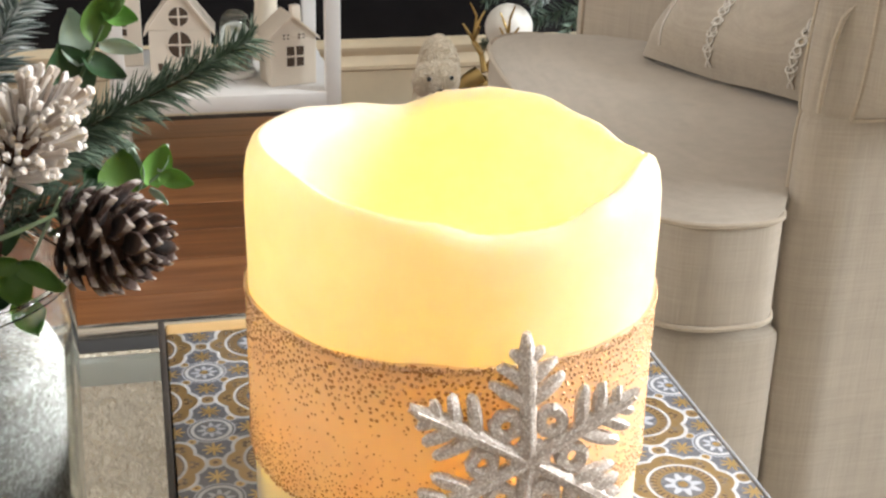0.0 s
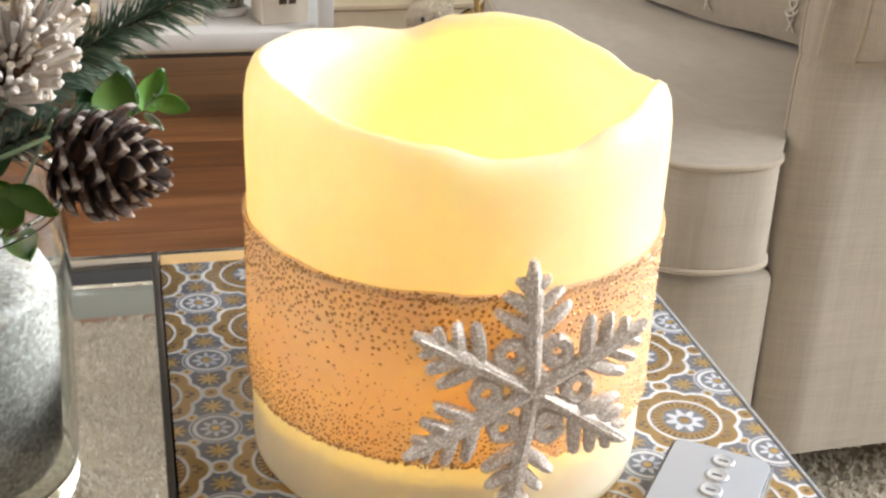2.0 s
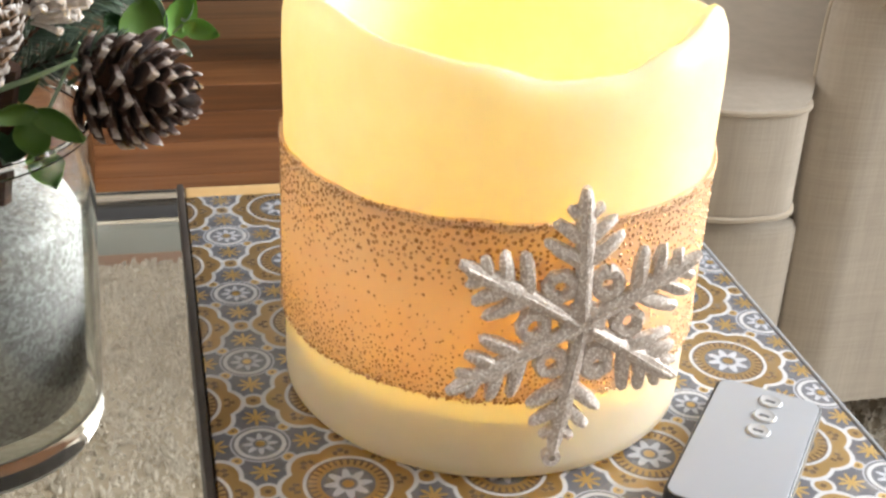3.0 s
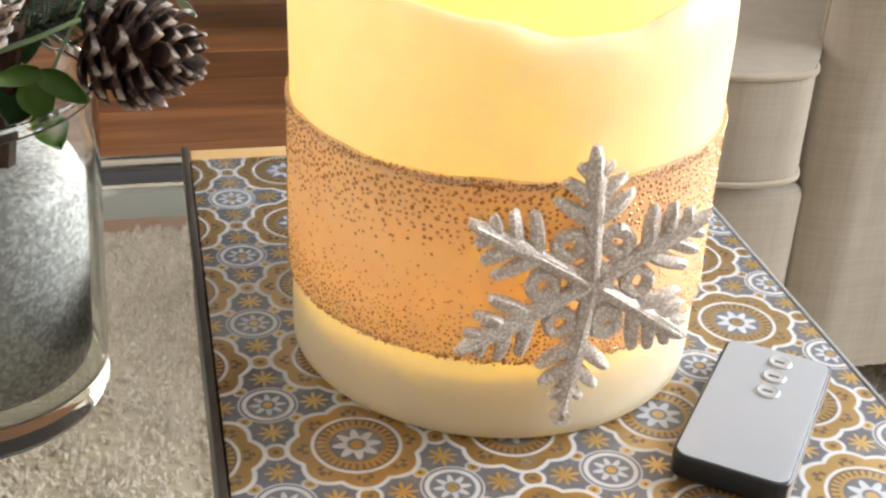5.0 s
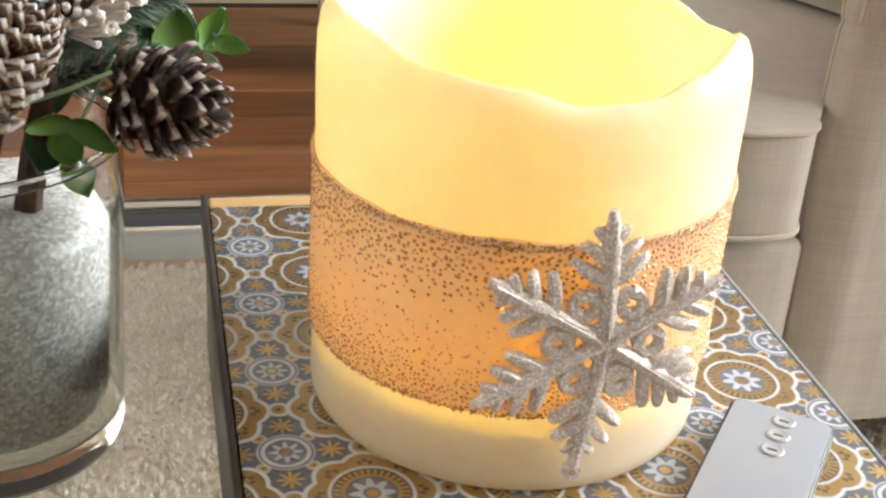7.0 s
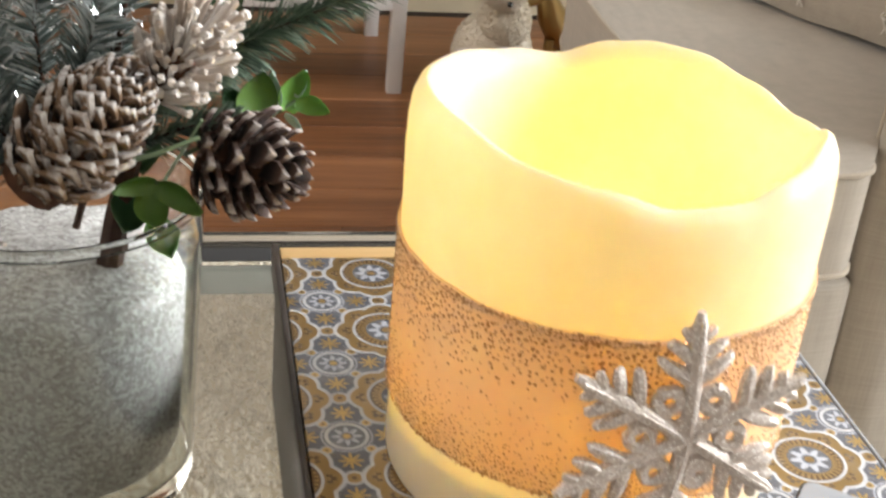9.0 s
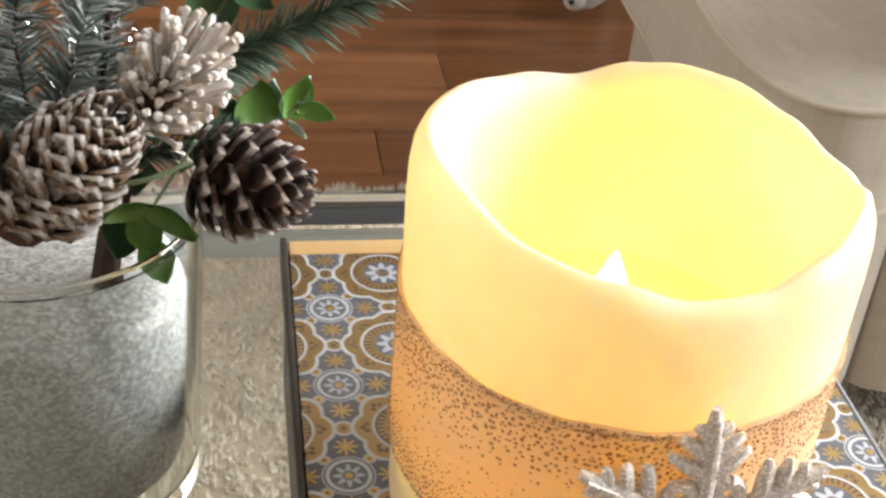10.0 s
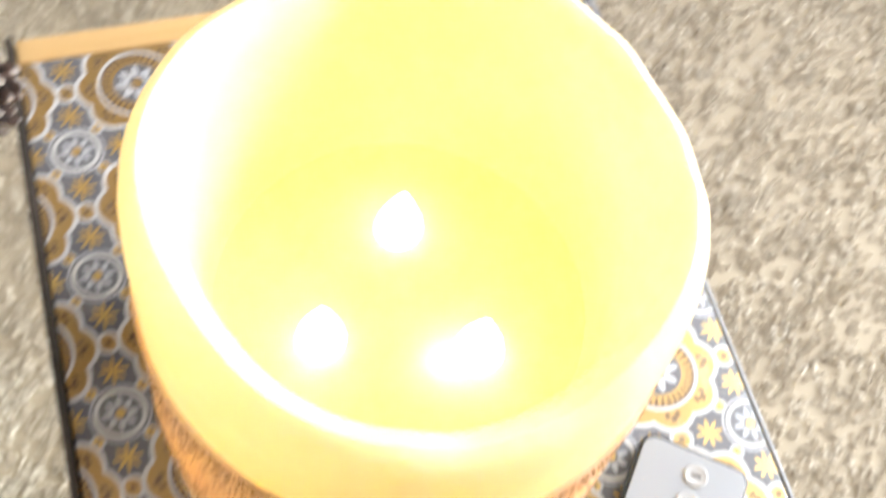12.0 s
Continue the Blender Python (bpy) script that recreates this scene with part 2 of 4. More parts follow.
def make_wax(name, base, through_tone, share):
    """Wax that lets light through: diffuse and translucent in equal shares under a soft gloss."""
    m = Mat(name, base[1], 0.45)
    t = m.t
    mott = m.noise(45, 5, 0.6)
    c = m.ramp(mott, (0.35, base[0]), (0.65, base[1]))
    m.set("Base Color", c)
    m.set("Subsurface Weight", 0.6), m.set("Subsurface Radius", (1.0, 0.8, 0.45)), m.set("Subsurface Scale", 0.009)
    m.bump(m.noise(70, 4), 0.12, 0.0012)
    tr = t.nodes.new("ShaderNodeBsdfTranslucent")
    t.links.new(m.ramp(mott, (0.35, through_tone[0]), (0.65, through_tone[1])), tr.inputs[0])
    mx = t.nodes.new("ShaderNodeMixShader")
    mx.inputs[0].default_value = share
    t.links.new(m.b.outputs[0], mx.inputs[1])
    t.links.new(tr.outputs[0], mx.inputs[2])
    t.links.new(mx.outputs[0], t.nodes["Material Output"].inputs[0])
    return m


def make_frosted_band(*given):
    """The band's wax under a thin film of fine glitter, each fleck at its own tilt."""
    m = make_wax(*given)
    vor = m.t.nodes.new("ShaderNodeTexVoronoi")
    vor.inputs["Scale"].default_value = 1300.0
    m.t.links.new(m.coord(), vor.inputs["Vector"])
    sep = m.t.nodes.new("ShaderNodeSeparateColor")
    m.t.links.new(vor.outputs["Color"], sep.inputs[0])
    bp = m.t.nodes.new("ShaderNodeBump")
    bp.inputs["Strength"].default_value, bp.inputs["Distance"].default_value = 0.6, 0.0012
    m.t.links.new(sep.outputs[0], bp.inputs["Height"])
    m.t.links.new(bp.outputs[0], m.b.inputs["Coat Normal"])
    m.set("Coat Weight", 1.0), m.set("Coat Roughness", 0.45), m.set("Coat IOR", 2.4)
    return m


def make_glitter(name, colour, dark, light, scale=1500.0, rough=0.28, metal=0.85, relief=0.9):
    m = Mat(name, colour, rough, metal)
    m.set("Specular IOR Level", 0.3)
    vor = m.t.nodes.new("ShaderNodeTexVoronoi")
    vor.inputs["Scale"].default_value = scale
    m.t.links.new(m.coord(), vor.inputs["Vector"])
    sep = m.t.nodes.new("ShaderNodeSeparateColor")
    m.t.links.new(vor.outputs["Color"], sep.inputs[0])
    m.set("Base Color", m.ramp(N(m.t, sep.outputs[0]), (0.1, dark), (0.65, colour), (0.95, light)))
    return m.bump(N(m.t, sep.outputs[1]), relief, 0.0007)


def make_emit(name, colour, strength):
    m = Mat(name, colour, 0.4)
    m.set("Emission Color", (*colour, 1)), m.set("Emission Strength", strength)
    return m


def make_leaf(name, colour, back, rough=0.45):
    m = Mat(name, colour, rough)
    n = m.noise(120, 4)
    m.set("Base Color", m.ramp(n, (0.35, tuple(c * 0.75 for c in colour)), (0.65, back)))
    m.bump(m.noise(250, 3), 0.15, 0.0006)
    tr = m.t.nodes.new("ShaderNodeBsdfTranslucent")
    tr.inputs[0].default_value = (*[min(1, c * 1.3) for c in colour], 1)
    mx = m.t.nodes.new("ShaderNodeMixShader")
    mx.inputs[0].default_value = 0.25
    m.t.links.new(m.b.outputs[0], mx.inputs[1])
    m.t.links.new(tr.outputs[0], mx.inputs[2])
    m.t.links.new(mx.outputs[0], m.t.nodes["Material Output"].inputs[0])
    return m


def make_fibre(name, stops, rough=0.9):
    """Short fibres, each of its own tone."""
    m = Mat(name, stops[1][1], rough)
    big = m.noise(6, 3)
    m.set("Base Color", m.ramp(m.island() * 0.75 + big * 0.3, *stops))
    return m


def make_scale(name, inner, rim, frost, amount):
    """Cone scales: brown, the shade of the gaps put into the dark inner colour, paler at the rim, whitened where snow
    caught.
    """
    m = Mat(name, inner, 0.75)
    x, y, z = m.xyz()
    n = m.noise(4, 4, 0.7)
    tip = y.op('MAXIMUM', x.op('ABSOLUTE') * 2.1) + (n - 0.5) * 0.16
    col = m.ramp(tip, (0.66, inner), (0.91, rim), (1.0, frost))
    w = m.noise(2.5, 3, kind="Generated") + (m.random() - 0.5) * 0.6
    m.set("Base Color", m.mix(step(w * -1.0, -(1 - amount), 0.12), col, frost))
    return m.bump(m.noise(30, 4), 0.4, 0.02)


dark_paint = make_paint("dark_wall_paint", (0.008, 0.007, 0.008), 0.7, 0.3)
dark_paint.set("Specular IOR Level", 0.15)
room_paint = make_paint("room_wall_paint", (0.60, 0.56, 0.50), 0.7)
trim_paint = make_paint("cream_paint", (0.70, 0.58, 0.40), 0.4)
white_paint = make_paint("white_paint", (0.74, 0.72, 0.70), 0.4)
planks = make_wood("floor_wood", (0.055, 0.020, 0.008), (0.225, 0.088, 0.031), (0.44, 0.20, 0.078))
dark_wood = make_wood("dark_wood", (0.012, 0.009, 0.008), (0.035, 0.026, 0.021), (0.07, 0.052, 0.042), 0.45)
raw_wood = make_wood("honey_wood", (0.42, 0.24, 0.09), (0.60, 0.38, 0.16), (0.72, 0.50, 0.25), 0.4)
joint = Mat("floor_joint", (0.02, 0.010, 0.006), 0.8)
rug_base = Mat("rug_backing", (0.40, 0.34, 0.26), 0.95)
rug_wool = make_fibre("rug_wool", [(0.10, (0.46, 0.395, 0.31)), (0.30, (0.62, 0.56, 0.475)), (0.85, (0.76, 0.71, 0.63))])
linen = make_linen("linen", (0.43, 0.372, 0.302), (0.33, 0.283, 0.228))
piping_linen = make_linen("piping_linen", (0.44, 0.37, 0.285), (0.36, 0.30, 0.23))
thread = Mat("white_thread", (0.72, 0.68, 0.62), 0.7)
chrome = Mat("bronzed_chrome", (0.60, 0.55, 0.47), 0.16, 0.95)
chrome.bump(chrome.noise(300, 3, stretch=(0.05, 1, 1)), 0.08, 0.0005)
dark_metal = Mat("grey_metal", (0.17, 0.185, 0.178), 0.45, 0.2)
gap_dark = Mat("gap_shade", (0.014, 0.013, 0.013), 0.85)
glass = Mat("table_glass", (0.97, 0.97, 0.92), 0.015, Transmission_Weight=1.0, IOR=1.45)
vase_glass = Mat("vase_glass", (0.93, 0.96, 0.94), 0.015, Transmission_Weight=1.0, IOR=1.45)
tile_print = make_tiles()
wax = make_wax("candle_wax", ((0.89, 0.83, 0.71), (0.93, 0.88, 0.78)), ((0.97, 0.82, 0.41), (0.98, 0.86, 0.47)), 0.42)
sleeve_wax = make_frosted_band("band_wax", ((0.76, 0.60, 0.46), (0.84, 0.69, 0.55)), ((0.97, 0.66, 0.30), (0.98, 0.72, 0.36)), 0.46)
copper = make_glitter("copper_glitter", (0.50, 0.29, 0.14), (0.36, 0.19, 0.08), (0.80, 0.60, 0.40), 1100, 0.38, 0.55, 0.8)
silver = make_glitter("silver_glitter", (0.70, 0.62, 0.56), (0.54, 0.47, 0.42), (0.94, 0.90, 0.86), 1700, 0.50, 0.20, 0.45)
led = make_emit("led_flame", (1.0, 0.85, 0.07), 48.0)
snow = Mat("fake_snow", (0.78, 0.80, 0.83), 0.7)
sv = snow.t.nodes.new("ShaderNodeTexVoronoi")
sv.inputs["Scale"].default_value = 650
snow.t.links.new(snow.coord(), sv.inputs["Vector"])
sc = snow.t.nodes.new("ShaderNodeSeparateColor")
snow.t.links.new(sv.outputs["Color"], sc.inputs[0])
# greyed below white: the loose flakes' shade on each other is in the colour
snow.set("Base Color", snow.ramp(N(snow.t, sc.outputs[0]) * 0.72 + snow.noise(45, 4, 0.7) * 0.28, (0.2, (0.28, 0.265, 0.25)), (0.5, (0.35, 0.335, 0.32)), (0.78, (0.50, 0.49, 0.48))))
snow.set("Roughness", N(snow.t, sc.outputs[1]) * 0.6 + 0.15)
snow.bump(N(snow.t, sc.outputs[2]) + snow.noise(150, 4, 0.7), 0.35, 0.002)
plastic = Mat("black_plastic", (0.010, 0.010, 0.011), 0.35)
grey_film = make_paint("grey_film", (0.34, 0.36, 0.40), 0.34, 0.03)
button_clear = Mat("button", (0.45, 0.46, 0.48), 0.2)
mark_ink = Mat("mark_ink", (0.12, 0.12, 0.13), 0.5)
ceramic = make_paint("ceramic", (0.72, 0.64, 0.54), 0.3)
# shade of the hollow houses, put into the colour of their window plates
inside_shade = Mat("inside_shade", (0.07, 0.045, 0.03), 0.8)
plush = make_fibre("cream_plush", [(0.1, (0.64, 0.56, 0.44)), (0.5, (0.74, 0.66, 0.54)), (0.9, (0.80, 0.73, 0.62))])
white_plush = make_fibre("white_plush", [(0.1, (0.58, 0.55, 0.50)), (0.5, (0.72, 0.69, 0.64)), (0.9, (0.82, 0.80, 0.76))])
gold = Mat("gold_paint", (0.40, 0.27, 0.10), 0.32, 0.8)
bead = Mat("black_bead", (0.01, 0.01, 0.01), 0.15)
ball_white = make_paint("matt_white_ball", (0.78, 0.74, 0.67), 0.55)
leaf_dark = make_leaf("leaf_dark", (0.030, 0.085, 0.030), (0.055, 0.125, 0.050))
leaf_mid = make_leaf("leaf_mid", (0.070, 0.17, 0.024), (0.14, 0.27, 0.05))
leaf_light = make_leaf("leaf_light", (0.13, 0.33, 0.045), (0.21, 0.44, 0.10))
leaf_pale = make_leaf("leaf_pale", (0.38, 0.50, 0.40), (0.55, 0.66, 0.56))
wire_green = Mat("wire_green", (0.28, 0.40, 0.24), 0.5)
stem_green = Mat("stem_green", (0.10, 0.16, 0.07), 0.6)
bark = make_wood("bark", (0.018, 0.008, 0.004), (0.065, 0.026, 0.013), (0.14, 0.065, 0.035), 0.85)
needle_green = make_fibre("fir_needles", [(0.1, (0.030, 0.056, 0.036)), (0.5, (0.075, 0.122, 0.080)), (0.95, (0.21, 0.27, 0.205))], 0.5)
needle_frost = make_fibre("frosted_needles", [(0.1, (0.05, 0.08, 0.07)), (0.5, (0.20, 0.24, 0.225)), (0.85, (0.66, 0.69, 0.69))], 0.55)
tinsel = Mat("silver_tinsel", (0.80, 0.81, 0.82), 0.12, 1.0)
scale_brown = make_scale("cone_scale", (0.014, 0.006, 0.0045), (0.080, 0.042, 0.031), (0.56, 0.50, 0.47), 0.0)
scale_frost = make_scale("frosted_cone_scale", (0.026, 0.013, 0.008), (0.22, 0.135, 0.08), (0.66, 0.64, 0.63), 0.22)
floret = make_fibre("frosted_florets", [(0.1, (0.34, 0.26, 0.20)), (0.40, (0.60, 0.54, 0.49)), (0.9, (0.82, 0.79, 0.77))], 0.85)


def setting(ob, label, category):
    return tagged(ob, label, category, kind="structure")

# ---- the room ----
floor = setting(part("floor", box(-2.5, 2.5, -2.5, 2.12, -0.06, -0.014), joint), "reddish brown wooden plank floor", "floor")
wall_north = setting(part("wall_north", box(-2.5, 2.5, 2.1, 2.25, -0.02, 1.35), dark_paint), "very dark painted wall behind the shelf", "wall")
# unseen, kept light so the gold print has something bright to reflect
part("upper_wall", box(-2.5, 2.5, 2.1, 2.25, 1.35, 2.4), room_paint, wall_north, "unseen light upper wall for the gold print to reflect")
setting(part("wall_south", box(-2.65, 2.65, -2.65, -2.5, -0.02, 2.4), room_paint), "plain light painted wall", "wall")
setting(part("ceiling", box(-2.65, 2.65, -2.65, 2.25, 2.4, 2.5), white_paint), "plain white ceiling", "ceiling")


def window_wall(name, nr, x0, x1, y0, y1, z0, z1):
    """A side wall with one window opening through it, and the window's frame."""
    b = bmesh.new()
    for c in ((-2.5, y0, -0.02, 2.4), (y1, 2.1, -0.02, 2.4), (y0, y1, -0.02, z0), (y0, y1, z1, 2.4)):
        box(x0, x1, *c, bm=b)
    setting(part(name, b, room_paint), "plain light wall with a wide window opening", "wall")
    w = setting(thing("window_%d" % nr, "unseen wide white framed window", "window"), "unseen wide white framed window", "window")
    xa, xb, mid = x0 + 0.04, x1 - 0.04, (y0 + y1) / 2
    for c in ((y0, y0 + 0.06, z0, z1), (y1 - 0.06, y1, z0, z1), (y0 + 0.06, y1 - 0.06, z0, z0 + 0.06), (y0 + 0.06, y1 - 0.06, z1 - 0.06, z1), (mid - 0.03, mid + 0.03, z0 + 0.06, z1 - 0.06)):
        part("window_frame", box(xa, xb, *c, 0.004), white_paint, w)


window_wall("wall_east", 1, 2.5, 2.65, -0.90, 1.20, 0.65, 2.25)
# unseen west window, added to hold the fill lamp's opening
window_wall("wall_west", 2, -2.65, -2.5, 0.35, 1.95, 0.85, 2.25)
# skirting with its moulded top
sk = bmesh.new()
outline = [(2.1, -0.012), (2.072, -0.012), (2.072, 0.068), (2.066, 0.072), (2.066, 0.080), (2.074, 0.086), (2.080, 0.098), (2.072, 0.108), (2.070, 0.118), (2.078, 0.126), (2.1, 0.130)]
ends = [[sk.verts.new((x, y, z)) for y, z in outline] for x in (-2.5, 2.5)]
for i in range(len(outline)):
    j = (i + 1) % len(outline)
    sk.faces.new((ends[0][i], ends[0][j], ends[1][j], ends[1][i]))
sk.faces.new(ends[0]), sk.faces.new(ends[1][::-1])
setting(part("baseboard", sk, trim_paint), "tall cream skirting board with moulded top", "skirting")


def make_rug():
    """A shaggy pile over a flat backing."""
    rug = setting(part("rug", box(-1.1, 1.7, -1.3, 0.895, -0.0005, 0.006), rug_base), "cream shaggy pile rug", "rug")
    rng = np.random.default_rng(5)
    tufts, each = 64000, 4
    n = tufts * each
    spread = lambda low, high: np.repeat(rng.uniform(low, high, tufts), each)
    x, y = spread(-0.55, 1.10) + rng.normal(0, 0.0011, n), spread(-0.60, 0.902) + rng.normal(0, 0.0011, n)
    y += 0.005 * np.sin(x * 90) * (y > 0.87)
    base = np.stack([x, y, np.full(n, 0.004)], 1)
    drift = np.stack([np.sin(x * 31 + 3 * np.sin(y * 23)), np.cos(y * 37 - 2 * np.sin(x * 19))], 1) * 0.5
    lean = np.repeat(rng.normal(0, 0.42, (tufts, 2)), each, axis=0)
    way = np.concatenate([lean + rng.normal(0, 0.16, (n, 2)) + drift * 0.3, np.ones((n, 1))], 1)
    way /= np.linalg.norm(way, axis=1, keepdims=True)
    length = rng.uniform(0.0070, 0.0100, n) * (1 + 0.25 * np.sin(x * 55) * np.sin(y * 47))
    side = np.cross(way, rng.normal(0, 1, (n, 3)))
    side /= np.linalg.norm(side, axis=1, keepdims=True)
    up = np.cross(way, side)
    verts = np.zeros((n, 4, 3))
    for k in range(3):
        a = 2 * math.pi * k / 3
        verts[:, k] = base + (math.cos(a) * side + math.sin(a) * up) * 0.0021
    verts[:, 3] = base + way * length[:, None]
    o = np.arange(n)[:, None] * 4
    faces = np.concatenate([o + np.array([[0, 1, 3]]), o + np.array([[1, 2, 3]]), o + np.array([[2, 0, 3]])]).tolist()
    me = bpy.data.meshes.new("pile")
    me.from_pydata(verts.reshape(-1, 3), [], faces)
    me.materials.append(rug_wool.m)
    ob = new("pile", me)
    ob.parent = rug
    tagged(ob, "cream wool pile tufts", kind="stuff")


make_rug()

# ---- coffee table ----
table = thing("coffee_table", "glass topped coffee table with bronze chrome frame", "table")
part("glass_top", box(-0.80, 0.186, -0.75, 0.196, G - 0.010, G, 0.0015), glass, table, "clear greenish glass top", smooth=False).visible_shadow = False
for y0, s in ((0.1985, 1), (-0.7525, -1)):
    near, mid, far = y0, y0 + s * 0.0175, y0 + s * 0.032
    part("frame_rail", box(-0.835, 0.2, min(mid, far), max(mid, far), G - 0.020, G + 0.003, 0.0025), chrome, table)
    part("lower_rail", box(-0.80, 0.186, min(near, mid), max(near, mid), G - 0.031, G - 0.004, 0.001), dark_metal, table, "grey green inner rail")
    # near-black strip standing for the shade in the gap beside the glass
    part("rubber_channel", box(-0.80, 0.186, min(near, mid), max(near, mid), G - 0.0038, G - 0.0015, 0.0006), gap_dark, table, "dark strip for the shade in the gap along the glass")
for b in ((-0.835, -0.804, -0.754, 0.200),):
    part("frame_rail", box(*b, G - 0.028, G + 0.003, 0.003), chrome, table)
part("frame_rail", box(0.188, 0.2, -0.754, 0.200, G - 0.028, G - 0.002, 0.002), chrome, table)
for x in (-0.815, 0.18):
    for y in (-0.772, 0.218):
        part("leg", box(x - 0.018, x + 0.018, y - 0.016, y + 0.016, 0.006, G - 0.028, 0.003), chrome, table)

# ---- patterned box on the table ----
tray = thing("patterned_box", "low dark wooden box with printed tile top", "box")
XR, YF = 0.207, -0.33
part("body", box(-0.017, XR, YF, 0.054, G + 0.0005, T - 0.006, 0.002), dark_wood, tray)
part("printed_top", box(-0.0155, XR - 0.001, YF + 0.001, 0.0415, T - 0.006, T, 0.0008), tile_print, tray, "printed grey and ochre tile pattern")
part("back_strip", box(-0.0155, XR - 0.001, 0.042, 0.0535, T - 0.006, T - 0.0005, 0.0012), raw_wood, tray, "bare honey coloured wooden edge")
part("side_edge", box(-0.019, -0.0160, YF, 0.0545, T - 0.014, T + 0.0008, 0.0008), dark_wood, tray, "dark worn edging")
part("side_edge", box(XR - 0.0005, XR + 0.0010, YF, 0.0545, T - 0.014, T + 0.0003, 0.0006), grey_film, tray, "thin grey edging")

# ---- candle ----
RIM = [(13, 0.1335), (29, 0.1380), (48, 0.1430), (63, 0.1437), (77, 0.1415), (95, 0.1356), (114, 0.1386), (138, 0.1420), (183, 0.1440), (200, 0.1440), (228, 0.1405),
       (249, 0.1386), (267, 0.1342), (284, 0.1347), (303, 0.1400), (325, 0.1450), (340, 0.1415), (355, 0.1360), (373, 0.1335)]


def rim_height(a):
    d = math.degrees(a) % 360
    d = d + 360 if d < 13 else d
    for (d0, z0), (d1, z1) in zip(RIM, RIM[1:]):
        if d0 <= d <= d1:
            s = (d - d0) / (d1 - d0)
            return z0 + (z1 - z0) * s * s * (3 - 2 * s)
    return 0.14


def rim_shape(a, r, z):
    """Lifts and dips the wall towards its melted rim."""
    k = max(0.0, (z - 0.096) / (0.141 - 0.096))
    wob = 0.0012 + 0.0009 * math.sin(3 * a + 1.0) + 0.0006 * math.sin(5 * a)
    return r + wob * k, z + (rim_height(a) - 0.141) * k


candle = thing("candle", "large ivory flameless pillar candle, lit, with glitter band", "candle", (AX, AY, T))
body = [(0, 0.0002), (0.0680, 0.0002), (0.0700, 0.0007), (0.0711, 0.0022), (0.0714, 0.006), (0.0714, 0.014), (0.0714, 0.05), (0.0717, 0.098), (0.0716, 0.119), (0.0711, 0.129), (0.0700, 0.1352), (0.0680, 0.1395), (0.0653, 0.1410),
        (0.0623, 0.1395), (0.0598, 0.1355), (0.0580, 0.129), (0.0570, 0.119), (0.0563, 0.099), (0.0553, 0.078), (0.0530, 0.0705), (0.0485, 0.0680), (0, 0.0675)]
part("wax_body", lathe(body, 128, rim_shape), wax, candle, "glowing ivory wax with wavy melted rim")


def sleeve_shape(a, r, z):
    lip = 0.0012 * math.sin(7 * a + 2) + 0.0008 * math.sin(19 * a)
    return r, z + (lip * 0.35 if z > 0.05 else lip * 0.25)


sleeve = [(0.0708, 0.0310), (0.0722, 0.0310), (0.0727, 0.0319), (0.0727, 0.0600), (0.0727, 0.0890), (0.0732, 0.0914), (0.0729, 0.0928), (0.0719, 0.0930), (0.0709, 0.0926)]
band = part("band", lathe(sleeve, 128, sleeve_shape), sleeve_wax, candle, "peach wax band edged in copper glitter")


def make_speckles():
    """Copper glitter grains, crowded at both edges of the band."""
    rng = random.Random(11)
    vs, fs = [], []

    def grain(a, z, s, r0=0.0728):
        k = 6
        o = len(vs)
        for i in range(k):
            q = 2 * math.pi * i / k + rng.random()
            aa, zz = a + s * math.cos(q) / r0, z + s * math.sin(q)
            vs.append(((r0 - 0.0001) * math.cos(aa), (r0 - 0.0001) * math.sin(aa), zz))
        vs.append(((r0 + 0.0003) * math.cos(a), (r0 + 0.0003) * math.sin(a), z))
        for i in range(k):
            fs.append((o + i, o + (i + 1) % k, o + k))

    for cell, edge, way, reach, big in ((0.00205, 0.0912, -1, 0.0215, 0.00092), (0.00165, 0.0322, 1, 0.0165, 0.00066)):
        around = int(2 * math.pi * 0.0728 / cell)
        for row in range(20):
            for col in range(around):
                depth = (row + 0.4 + rng.uniform(-0.36, 0.36)) * cell
                a = (col + 0.5 * (row % 2) + rng.uniform(-0.36, 0.36)) * 2 * math.pi / around
                share = 0.97 * math.exp(-(depth / reach) ** 2.4) + 0.05
                if rng.random() < share:
                    grain(a, edge + way * depth, big * rng.uniform(0.55, 1.0) * (0.62 + 0.38 * min(1.0, share)))
    for _ in range(3600):
        grain(rng.uniform(0, 2 * math.pi), rng.choice((0.0920 + rng.gauss(0, 0.0006), 0.0914 + rng.gauss(0, 0.0006), 0.0318 + rng.gauss(0, 0.0005))), rng.uniform(0.0003, 0.0006), 0.0731)
    me = bpy.data.meshes.new("glitter")
    me.from_pydata(vs, [], fs)
    me.materials.append(copper.m)
    ob = new("glitter", me)
    ob.parent = band
    tagged(ob, "copper glitter grains", kind="stuff")


make_speckles()

# unseen block added to keep the inner glow off the lower wax
part("battery_case", lathe([(0, 0.0012), (0.063, 0.0012), (0.0650, 0.003), (0.0650, 0.026), (0.063, 0.0295), (0, 0.0295)], 48), ceramic, candle, "unseen pale block in the base that shades the lower wax")
# three LED flames on the inner floor
for x, y in ((0.0054, 0.0238), (-0.0248, -0.0062), (0.0177, -0.0191)):
    bulb = part("flame_bulb", lathe([(0, 0.0672), (0.0062, 0.0675), (0.0072, 0.0700), (0.0064, 0.0740), (0.0044, 0.0800), (0.0019, 0.0865), (0, 0.0900)], 20), led, candle, "glowing plastic flame bulb")
    bulb.location = (x, y, 0)
